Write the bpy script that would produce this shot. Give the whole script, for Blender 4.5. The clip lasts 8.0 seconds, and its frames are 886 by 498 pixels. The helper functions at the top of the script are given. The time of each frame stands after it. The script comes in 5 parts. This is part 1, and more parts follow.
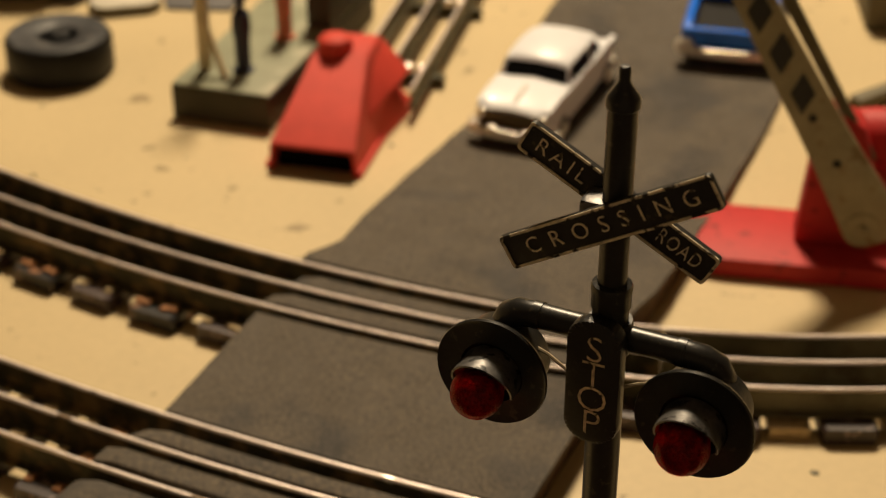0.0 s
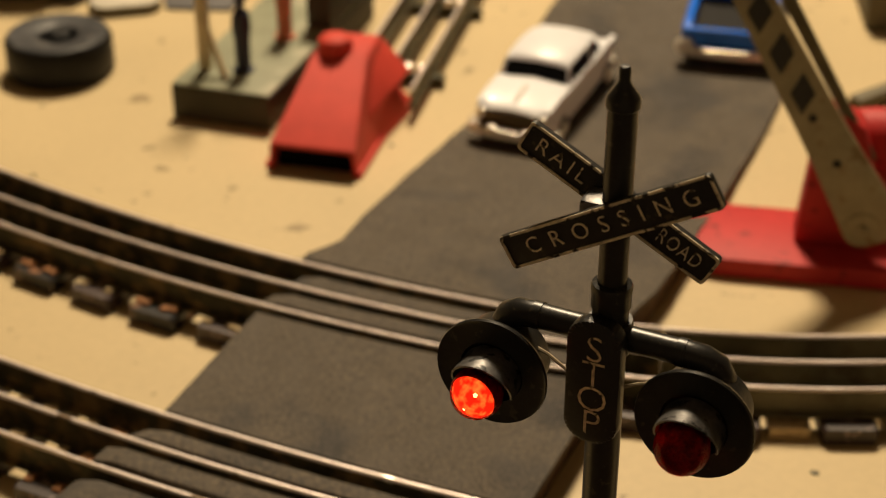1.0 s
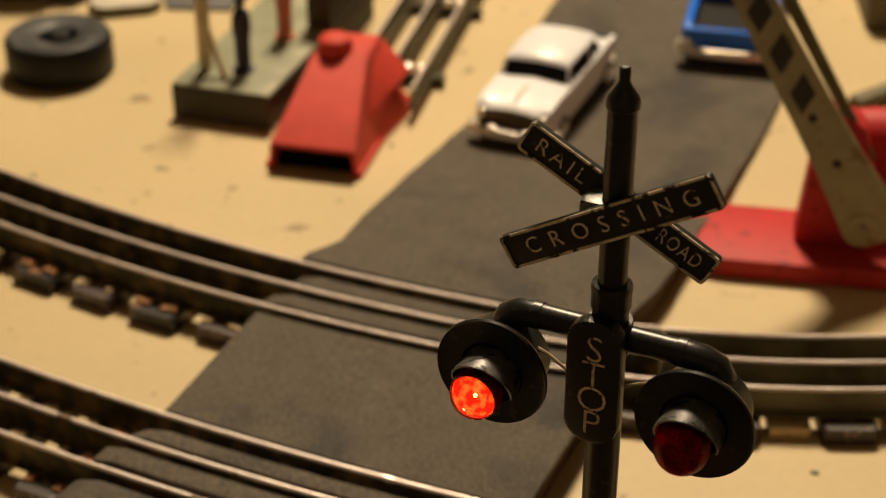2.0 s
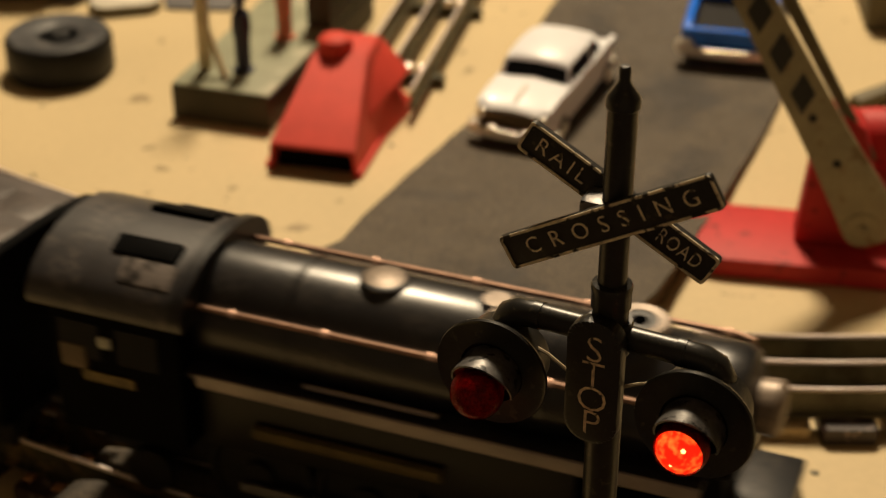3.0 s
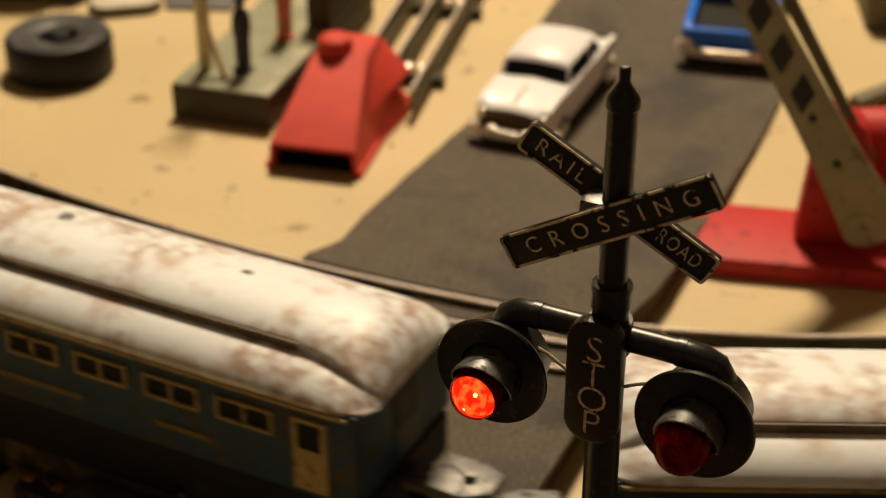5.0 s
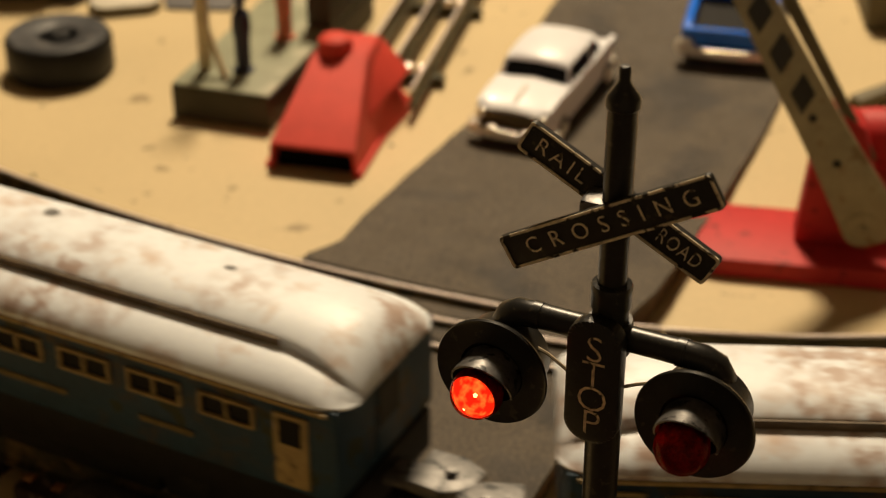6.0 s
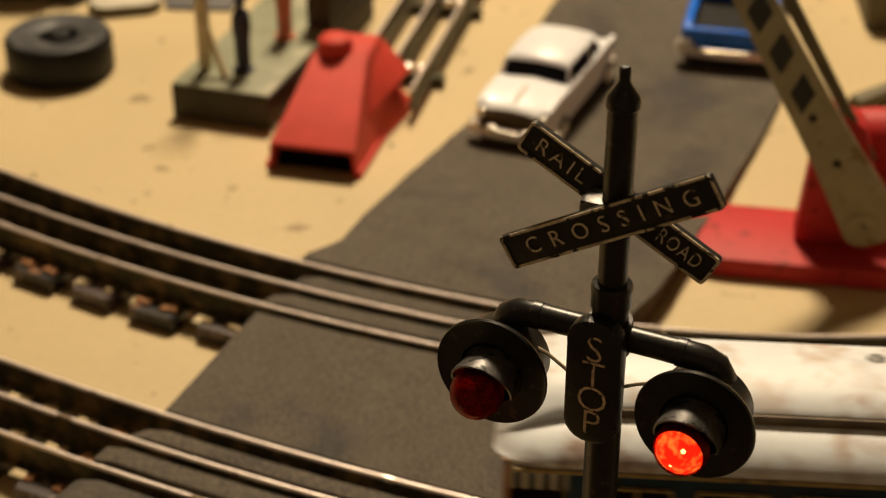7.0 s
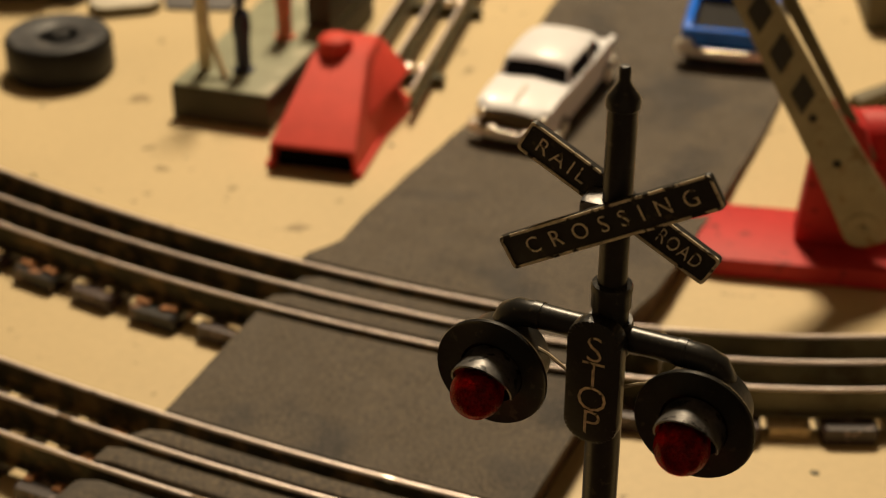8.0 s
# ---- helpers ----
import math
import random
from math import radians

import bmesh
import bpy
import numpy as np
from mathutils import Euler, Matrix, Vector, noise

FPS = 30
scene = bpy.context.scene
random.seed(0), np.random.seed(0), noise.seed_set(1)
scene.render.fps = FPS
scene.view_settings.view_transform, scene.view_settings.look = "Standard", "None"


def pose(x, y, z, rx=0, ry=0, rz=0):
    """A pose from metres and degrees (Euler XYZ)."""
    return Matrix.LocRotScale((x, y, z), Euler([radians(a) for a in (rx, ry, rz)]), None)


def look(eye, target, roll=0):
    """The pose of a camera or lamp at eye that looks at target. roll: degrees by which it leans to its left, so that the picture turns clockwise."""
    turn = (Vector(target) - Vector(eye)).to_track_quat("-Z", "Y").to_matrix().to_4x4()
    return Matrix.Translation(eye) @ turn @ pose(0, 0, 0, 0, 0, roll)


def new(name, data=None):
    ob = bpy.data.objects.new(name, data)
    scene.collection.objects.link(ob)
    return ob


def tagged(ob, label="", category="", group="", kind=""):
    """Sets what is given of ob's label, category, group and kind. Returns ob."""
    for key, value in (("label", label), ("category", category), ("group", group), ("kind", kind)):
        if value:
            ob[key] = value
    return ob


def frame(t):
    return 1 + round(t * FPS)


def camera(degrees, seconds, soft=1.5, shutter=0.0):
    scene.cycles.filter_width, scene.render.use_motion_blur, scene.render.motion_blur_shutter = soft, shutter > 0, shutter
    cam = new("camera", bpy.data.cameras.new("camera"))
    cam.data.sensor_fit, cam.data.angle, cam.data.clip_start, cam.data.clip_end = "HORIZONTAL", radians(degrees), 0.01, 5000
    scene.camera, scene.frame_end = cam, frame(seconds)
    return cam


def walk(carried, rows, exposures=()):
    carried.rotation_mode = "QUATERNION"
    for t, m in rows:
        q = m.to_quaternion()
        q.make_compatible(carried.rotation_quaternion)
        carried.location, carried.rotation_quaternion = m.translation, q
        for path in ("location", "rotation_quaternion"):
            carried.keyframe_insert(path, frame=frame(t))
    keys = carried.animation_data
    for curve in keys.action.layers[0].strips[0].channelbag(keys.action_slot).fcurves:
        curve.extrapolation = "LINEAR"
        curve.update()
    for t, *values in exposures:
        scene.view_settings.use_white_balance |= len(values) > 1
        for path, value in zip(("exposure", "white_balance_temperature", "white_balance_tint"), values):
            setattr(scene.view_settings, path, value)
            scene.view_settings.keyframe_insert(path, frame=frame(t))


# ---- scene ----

# ---- camera ----
cam = camera(30.0, 8.0, soft=1.1, shutter=0.25)
EYE = (0.0, 0.0, 0.3605)
VIEW = look(EYE, (0.0, math.cos(radians(30.7)), 0.3605 - math.sin(radians(30.7))))
walk(cam, [(0.0, VIEW), (8.0, VIEW)])
cam.data.dof.use_dof = True
cam.data.dof.focus_distance = 0.380
cam.data.dof.aperture_fstop = 17.0
scene.view_settings.exposure = 0.0

# ---- light: one warm ceiling lamp behind the layout, in a closed room ----
world = bpy.data.worlds.new("world")
scene.world = world
world.use_nodes = True
world.node_tree.nodes["Background"].inputs["Color"].default_value = (1.0, 0.8, 0.6, 1)
world.node_tree.nodes["Background"].inputs["Strength"].default_value = 0.05

lamp_data = bpy.data.lights.new("ceiling_lamp_light", "AREA")
lamp_data.shape, lamp_data.size = "DISK", 0.45
lamp_data.energy = 66.0
lamp_data.color = (1.0, 0.785, 0.515)
lamp = new("ceiling_lamp_light", lamp_data)
lamp.matrix_world = look((0.10, 1.78, 1.92), (0.0, 0.6, 0.0))


# ---- materials ----
def mat(name, color, rough=0.6, metal=0.0, vary=0.15, scale=150.0, bump=0.15, fine=900.0, wear=None, wear_amount=0.0,
        wear_scale=120.0, spec=0.5, coat=0.0, per_piece=0.0, wear_rough=None, wear_soft=0.025,
        stain=None):
    """Two-scale noise over a base colour, fine bump, optional worn or stained patches."""
    m = bpy.data.materials.new(name)
    m.use_nodes = True
    nt = m.node_tree
    n, l = nt.nodes, nt.links
    b = n["Principled BSDF"]
    b.inputs["Roughness"].default_value = rough
    b.inputs["Metallic"].default_value = metal
    b.inputs["Specular IOR Level"].default_value = spec
    b.inputs["Coat Weight"].default_value = coat
    tc = n.new("ShaderNodeTexCoord")

    def noise_node(sc, detail=4.0):
        x = n.new("ShaderNodeTexNoise")
        x.inputs["Scale"].default_value = sc
        x.inputs["Detail"].default_value = detail
        l.new(tc.outputs["Object"], x.inputs["Vector"])
        return x

    big, small = noise_node(scale), noise_node(fine, 3.0)
    ramp = n.new("ShaderNodeMapRange")
    ramp.inputs["From Min"].default_value, ramp.inputs["From Max"].default_value = 0.3, 0.7
    ramp.inputs["To Min"].default_value, ramp.inputs["To Max"].default_value = 1 - vary, 1 + vary
    l.new(big.outputs["Fac"], ramp.inputs["Value"])
    ramp2 = n.new("ShaderNodeMapRange")
    ramp2.inputs["From Min"].default_value, ramp2.inputs["From Max"].default_value = 0.3, 0.7
    ramp2.inputs["To Min"].default_value, ramp2.inputs["To Max"].default_value = 1 - vary * 0.6, 1 + vary * 0.6
    l.new(small.outputs["Fac"], ramp2.inputs["Value"])
    mul = n.new("ShaderNodeMath")
    mul.operation = "MULTIPLY"
    l.new(ramp.outputs["Result"], mul.inputs[0])
    l.new(ramp2.outputs["Result"], mul.inputs[1])
    fac = mul.outputs["Value"]
    if per_piece:
        oi = n.new("ShaderNodeObjectInfo")
        pr = n.new("ShaderNodeMapRange")
        pr.inputs["To Min"].default_value, pr.inputs["To Max"].default_value = 1 - per_piece, 1 + per_piece
        l.new(oi.outputs["Random"], pr.inputs["Value"])
        mul2 = n.new("ShaderNodeMath")
        mul2.operation = "MULTIPLY"
        l.new(fac, mul2.inputs[0])
        l.new(pr.outputs["Result"], mul2.inputs[1])
        fac = mul2.outputs["Value"]
    vm = n.new("ShaderNodeVectorMath")
    vm.operation = "SCALE"
    vm.inputs[0].default_value = color[:3]
    l.new(fac, vm.inputs["Scale"])
    out = vm.outputs["Vector"]
    if wear is not None:
        wn = noise_node(wear_scale, 6.0)
        wr = n.new("ShaderNodeMapRange")
        c = 0.68 - 0.36 * wear_amount
        wr.inputs["From Min"].default_value, wr.inputs["From Max"].default_value = c - wear_soft, c + wear_soft
        l.new(wn.outputs["Fac"], wr.inputs["Value"])
        mx = n.new("ShaderNodeMix")
        mx.data_type = "RGBA"
        l.new(wr.outputs["Result"], mx.inputs["Factor"])
        l.new(out, mx.inputs["A"])
        mx.inputs["B"].default_value = (*wear[:3], 1)
        out = mx.outputs["Result"]
        if wear_rough is not None:
            rr = n.new("ShaderNodeMapRange")
            rr.inputs["To Min"].default_value, rr.inputs["To Max"].default_value = rough, wear_rough
            l.new(wr.outputs["Result"], rr.inputs["Value"])
            l.new(rr.outputs["Result"], b.inputs["Roughness"])
    if stain is not None:
        # grainy stain inside broad patches, set differently on each object
        tint, patch_scale, grain_scale, level, strength = stain
        oi = n.new("ShaderNodeObjectInfo")
        shift = n.new("ShaderNodeVectorMath")
        shift.operation = "MULTIPLY_ADD"
        shift.inputs[1].default_value, shift.inputs[2].default_value = (7.0, 5.0, 3.0), (0.0, 0.0, 0.0)
        l.new(oi.outputs["Random"], shift.inputs[0])
        place = n.new("ShaderNodeVectorMath")
        place.operation = "ADD"
        l.new(tc.outputs["Object"], place.inputs[0])
        l.new(shift.outputs["Vector"], place.inputs[1])
        masks = []
        for sc, lo, hi, det in ((patch_scale, level, level + 0.10, 3.0), (grain_scale, 0.40, 0.62, 5.0)):
            x = noise_node(sc, det)
            l.new(place.outputs["Vector"], x.inputs["Vector"])
            r = n.new("ShaderNodeMapRange")
            r.inputs["From Min"].default_value, r.inputs["From Max"].default_value = lo, hi
            r.inputs["To Max"].default_value = strength if not masks else 1.0
            l.new(x.outputs["Fac"], r.inputs["Value"])
            masks.append(r)
        both = n.new("ShaderNodeMath")
        both.operation = "MULTIPLY"
        l.new(masks[0].outputs["Result"], both.inputs[0])
        l.new(masks[1].outputs["Result"], both.inputs[1])
        sm = n.new("ShaderNodeMix")
        sm.data_type = "RGBA"
        l.new(both.outputs["Value"], sm.inputs["Factor"])
        l.new(out, sm.inputs["A"])
        sm.inputs["B"].default_value = (*tint, 1)
        out = sm.outputs["Result"]
    l.new(out, b.inputs["Base Color"])
    if bump:
        bp = n.new("ShaderNodeBump")
        bp.inputs["Strength"].default_value = bump
        bp.inputs["Distance"].default_value = 0.0004
        l.new(small.outputs["Fac"], bp.inputs["Height"])
        l.new(bp.outputs["Normal"], b.inputs["Normal"])
    return m


def glow(name, cool, hot, strength, span):
    """Light-giving surface mottled between a cooler and a hotter colour."""
    m = bpy.data.materials.new(name)
    m.use_nodes = True
    n, l = m.node_tree.nodes, m.node_tree.links
    b = n["Principled BSDF"]
    b.inputs["Base Color"].default_value = (0.5, 0.02, 0.01, 1)
    tc, nz, mr, mx = n.new("ShaderNodeTexCoord"), n.new("ShaderNodeTexNoise"), n.new("ShaderNodeMapRange"), n.new("ShaderNodeMix")
    nz.inputs["Scale"].default_value, nz.inputs["Detail"].default_value = 430, 4
    mr.inputs["From Min"].default_value, mr.inputs["From Max"].default_value = 0.47, 0.72
    mx.data_type = "RGBA"
    mx.inputs["A"].default_value, mx.inputs["B"].default_value = (*cool, 1), (*[c * span for c in hot], 1)
    mx.clamp_result = False
    l.new(tc.outputs["Object"], nz.inputs["Vector"])
    l.new(nz.outputs["Fac"], mr.inputs["Value"])
    l.new(mr.outputs["Result"], mx.inputs["Factor"])
    l.new(mx.outputs["Result"], b.inputs["Emission Color"])
    b.inputs["Emission Strength"].default_value = strength
    return m


def tinted_glass(name, color, rough=0.05):
    m = bpy.data.materials.new(name)
    m.use_nodes = True
    n, l = m.node_tree.nodes, m.node_tree.links
    n.remove(n["Principled BSDF"])
    t = n.new("ShaderNodeBsdfTransparent")
    t.inputs["Color"].default_value = (*color, 1)
    g = n.new("ShaderNodeBsdfGlossy")
    g.inputs["Roughness"].default_value = rough
    fr = n.new("ShaderNodeFresnel")
    fr.inputs["IOR"].default_value = 1.5
    tc = n.new("ShaderNodeTexCoord")
    nz = n.new("ShaderNodeTexNoise")
    nz.inputs["Scale"].default_value = 420
    bp = n.new("ShaderNodeBump")
    bp.inputs["Strength"].default_value = 0.8
    bp.inputs["Distance"].default_value = 0.0008
    l.new(tc.outputs["Object"], nz.inputs["Vector"])
    l.new(nz.outputs["Fac"], bp.inputs["Height"])
    l.new(bp.outputs["Normal"], g.inputs["Normal"])
    mx = n.new("ShaderNodeMixShader")
    half = n.new("ShaderNodeMath")
    half.operation = "MULTIPLY"
    half.inputs[1].default_value = 0.45
    l.new(fr.outputs["Fac"], half.inputs[0])
    l.new(half.outputs["Value"], mx.inputs["Fac"])
    l.new(t.outputs["BSDF"], mx.inputs[1])
    l.new(g.outputs["BSDF"], mx.inputs[2])
    l.new(mx.outputs["Shader"], n["Material Output"].inputs["Surface"])
    return m


M_BOARD = mat("tan_board", (0.60, 0.47, 0.255), 0.55, vary=0.06, scale=9, fine=260, bump=0.06, wear=(0.30, 0.22, 0.11), wear_amount=0.03, wear_scale=55)
M_WALL = mat("plain_wall", (0.25, 0.21, 0.165), 0.9, vary=0.05, scale=3, fine=80, bump=0.1)
M_CEIL = mat("ceiling_paint", (0.35, 0.30, 0.24), 0.9, vary=0.04, scale=3, fine=80, bump=0.1)
M_FLOOR = mat("room_floor_boards", (0.16, 0.10, 0.06), 0.6, vary=0.2, scale=6, fine=90)
M_ROAD = mat("grey_rubber_road", (0.061, 0.056, 0.052), 0.8, spec=0.25, vary=0.26, scale=60, fine=1300, bump=1.0, wear=(0.125, 0.106, 0.086), wear_amount=0.20, wear_scale=620, wear_soft=0.12, stain=((0.195, 0.155, 0.108), 16, 1000, 0.36, 0.72))
M_RAMP = mat("brown_fibreboard_edge", (0.10, 0.050, 0.022), 0.8, vary=0.25, scale=150)
M_RAIL = mat("dull_steel_rail", (0.95, 0.83, 0.77), 0.37, 0.48, vary=0.12, scale=120, fine=700, bump=0.1, wear=(0.25, 0.18, 0.12), wear_amount=0.06, wear_scale=90, wear_rough=0.6)
# Web darkened for its shaded near side, on top of the tarnish.
M_RAILSIDE = mat("tarnished_shaded_web", (0.058, 0.051, 0.025), 0.55, 0.1, spec=0.3, vary=0.5, scale=90, bump=0.3, wear=(0.19, 0.125, 0.05), wear_amount=0.34, wear_scale=120, wear_soft=0.07)
M_TIE = mat("dark_brown_tie", (0.040, 0.022, 0.021), 0.40, 0.0, spec=0.7, vary=0.25, scale=120, per_piece=0.3, bump=0.12, wear=(0.22, 0.16, 0.14), wear_amount=0.12, wear_scale=260)
M_BLACKTIE = mat("black_metal_tie", (0.016, 0.014, 0.014), 0.36, 0.2, spec=0.7, vary=0.3, scale=160, bump=0.15, stain=((0.38, 0.17, 0.07), 75, 330, 0.50, 0.9))
M_RUST = mat("rusty_clip", (0.44, 0.21, 0.09), 0.6, 0.2, vary=0.4, scale=300)
# Paler copy of the web; on the right-hand section lit sides are painted in.
M_PALERWEB = mat("paler_rail_web", (0.125, 0.110, 0.060), 0.5, 0.1, vary=0.2, scale=90, bump=0.2, wear=(0.08, 0.06, 0.03), wear_amount=0.2, wear_scale=120, wear_soft=0.07)
M_CLIP = mat("pale_rail_clip", (0.50, 0.38, 0.21), 0.5, 0.2, vary=0.2, scale=300)
M_BLACK = mat("worn_black_enamel", (0.015, 0.0145, 0.013), 0.34, 0.0, vary=0.3, scale=200, bump=0.12, wear=(0.05, 0.042, 0.03), wear_amount=0.08, wear_scale=420)
M_SIGN = mat("black_sign_face", (0.018, 0.016, 0.013), 0.5, vary=0.3, scale=300, bump=0.15, wear=(0.06, 0.048, 0.03), wear_amount=0.12, wear_scale=500)
M_LETTER = mat("worn_cream_paint", (0.90, 0.80, 0.58), 0.6, vary=0.2, scale=400, wear=(0.10, 0.08, 0.055), wear_amount=0.22, wear_scale=480)
M_TANPAINT = mat("faded_tan_paint", (0.72, 0.59, 0.40), 0.6, vary=0.3, scale=500, wear=(0.06, 0.048, 0.034), wear_amount=0.14, wear_scale=620)
M_RIM = mat("worn_cream_rim", (0.80, 0.70, 0.50), 0.5, 0.0, vary=0.2, scale=300, wear=(0.03, 0.025, 0.02), wear_amount=0.30, wear_scale=330)
M_GREYMETAL = mat("scuffed_grey_hood", (0.16, 0.155, 0.15), 0.42, 0.6, vary=0.3, scale=250, wear=(0.03, 0.03, 0.03), wear_amount=0.3, wear_scale=300)
M_WIRE = mat("cream_wire", (0.42, 0.34, 0.22), 0.5, vary=0.15)
M_LENS = tinted_glass("red_lens_glass", (0.90, 0.16, 0.10))
M_BULB = glow("lit_bulb", (1.0, 0.09, 0.03), (1.0, 0.50, 0.10), 1.25, 2.6)
M_FILAMENT = glow("hot_filament", (1.0, 0.85, 0.35), (1.0, 0.9, 0.4), 16.0, 1.4)
M_SHUTTER = mat("dark_red_shutter", (0.22, 0.022, 0.022), 0.28, vary=0.7, scale=420, fine=1500, bump=0.8)
M_ROOF = mat("stained_white_roof", (0.90, 0.95, 1.0), 0.46, 0.0, vary=0.05, scale=45, fine=420, bump=0.12, wear=(0.68, 0.56, 0.48), wear_amount=0.16, wear_scale=70, wear_soft=0.08, stain=((0.42, 0.26, 0.18), 22, 190, 0.49, 0.80))
M_BLUE = mat("faded_blue_tin", (0.020, 0.056, 0.096), 0.5, 0.0, spec=0.25, vary=0.2, scale=60, fine=400, wear=(0.035, 0.045, 0.028), wear_amount=0.22, wear_scale=60, stain=((0.11, 0.06, 0.02), 30, 260, 0.52, 0.7))
M_CREAM = mat("cream_window_paint", (0.42, 0.31, 0.125), 0.55, vary=0.15, scale=200, wear=(0.13, 0.09, 0.04), wear_amount=0.15, wear_scale=300)
M_DARKGLASS = mat("dark_pane", (0.010, 0.010, 0.011), 0.35, vary=0.1, spec=0.06)
M_UNDER = mat("sooty_underframe", (0.011, 0.010, 0.009), 0.6, 0.0, spec=0.2, vary=0.3, scale=150)
M_LOCO = mat("black_locomotive_paint", (0.011, 0.011, 0.013), 0.31, 0.0, vary=0.25, scale=90, fine=500, bump=0.1, spec=0.7, stain=((0.060, 0.052, 0.046), 45, 420, 0.52, 0.5))
M_PANEL = mat("scuffed_grey_panel", (0.25, 0.22, 0.205), 0.42, 0.1, vary=0.22, scale=110, wear=(0.03, 0.028, 0.026), wear_amount=0.34, wear_scale=160, wear_soft=0.06)
# Deck colour lightened for the shine from above on black paint.
M_TENDERTOP = mat("sheen_lightened_deck", (0.085, 0.071, 0.066), 0.44, 0.0, spec=0.55, vary=0.25, scale=80, bump=0.2, stain=((0.15, 0.125, 0.11), 60, 500, 0.46, 0.5))
# Pale grey stands in for highlights along the glossy black running board.
M_EDGE = mat("grey_edge_highlight", (0.33, 0.285, 0.26), 0.36, 0.1, vary=0.2, scale=60, spec=0.7)
# Cab roof likewise holds its overhead sheen in a lighter black.
M_DECK = mat("sheen_lightened_cab_roof", (0.042, 0.040, 0.043), 0.36, 0.0, spec=0.7, vary=0.25, scale=80, stain=((0.13, 0.115, 0.105), 70, 420, 0.49, 0.6))
# Near-black that holds the shade of train sides and hollows in its colour.
M_MATTE = mat("shade_deepened_black", (0.0028, 0.0028, 0.003), 0.6, vary=0.25, scale=90, fine=500, bump=0.1, spec=0.03)
# Deeper black than the boiler paint, for skirts and steam chests.
M_DULLBLACK = mat("dull_black_paint", (0.0065, 0.0062, 0.006), 0.40, vary=0.3, scale=110, fine=500, bump=0.15, spec=0.3)
# Brown mixes stain with the roof step's shadow line; also used on fittings.
M_LEDGE = mat("shaded_stained_brown", (0.17, 0.12, 0.065), 0.6, vary=0.3, scale=120, wear=(0.12, 0.085, 0.045), wear_amount=0.35, wear_scale=110, wear_soft=0.06)
M_COPPER = mat("tarnished_copper_rail", (0.42, 0.26, 0.19), 0.4, 0.6, vary=0.2, scale=200)
M_GREENISH = mat("pale_green_rear_panel", (0.46, 0.47, 0.40), 0.5, vary=0.15, scale=200, wear=(0.2, 0.18, 0.13), wear_amount=0.15, wear_scale=260)
M_PALE = mat("pale_dome_ring", (0.27, 0.215, 0.17), 0.45, 0.3, vary=0.2, scale=250)
M_BRASS = mat("dull_brass_line", (0.13, 0.095, 0.03), 0.5, 0.3, vary=0.25, scale=200)
M_COUPLER = mat("worn_grey_coupler", (0.17, 0.165, 0.16), 0.5, 0.4, vary=0.3, scale=200, wear=(0.05, 0.05, 0.05), wear_amount=0.3, wear_scale=250)
M_RED = mat("red_plastic", (0.64, 0.062, 0.042), 0.6, spec=0.25, vary=0.08, scale=60, fine=500, bump=0.08)
M_GATERED = mat("red_enamel", (0.53, 0.032, 0.032), 0.55, spec=0.3, vary=0.08, scale=60, fine=500, wear=(0.30, 0.02, 0.02), wear_amount=0.08, wear_scale=150)
M_ARM = mat("yellowed_white_arm", (0.37, 0.32, 0.19), 0.5, vary=0.12, scale=80, fine=500, wear=(0.26, 0.19, 0.09), wear_amount=0.15, wear_scale=120)
M_ARMBLACK = mat("black_diamond_paint", (0.014, 0.013, 0.012), 0.5, vary=0.2)
M_WHITECAR = mat("white_car_paint", (0.90, 0.91, 0.96), 0.38, vary=0.04, scale=80, bump=0.03, coat=0.1)
M_BLUECAR = mat("blue_car_paint", (0.012, 0.19, 0.95), 0.25, vary=0.06, scale=80, bump=0.03, coat=0.4)
M_CHROME = mat("toy_chrome", (0.92, 0.86, 0.76), 0.30, 0.75, vary=0.05, bump=0.05)
M_GRILLE = mat("dark_brass_grille", (0.13, 0.09, 0.045), 0.4, 0.5, vary=0.3, scale=400)
M_TYRE = mat("black_rubber", (0.012, 0.012, 0.013), 0.5, spec=0.25, vary=0.2, scale=120, bump=0.2)
# Upper face of the ring is greyer than its side.
M_TYRETOP = mat("grey_rubber_face", (0.055, 0.056, 0.060), 0.42, vary=0.3, scale=90, wear=(0.16, 0.155, 0.15), wear_amount=0.12, wear_scale=90, wear_soft=0.08)
M_PLATFORM = mat("grey_green_platform", (0.27, 0.28, 0.185), 0.6, vary=0.15, scale=70, wear=(0.40, 0.38, 0.27), wear_amount=0.14, wear_scale=70, wear_soft=0.06)
M_PLATSIDE = mat("dark_olive_side", (0.048, 0.041, 0.022), 0.65, vary=0.15, scale=70)
M_POST = mat("cream_post", (0.62, 0.53, 0.33), 0.5, vary=0.08)
M_NAVY = mat("navy_figure_paint", (0.015, 0.02, 0.05), 0.5, vary=0.1)
M_ORANGE = mat("orange_figure_paint", (0.62, 0.20, 0.10), 0.5, vary=0.1)
M_CARD = mat("off_white_card", (0.58, 0.54, 0.44), 0.6, vary=0.1, scale=40)
M_GREYCARD = mat("grey_slate_sheet", (0.12, 0.115, 0.115), 0.7, vary=0.15, scale=60)
M_OLIVE = mat("olive_painted_timber", (0.13, 0.11, 0.06), 0.6, vary=0.15, scale=80)


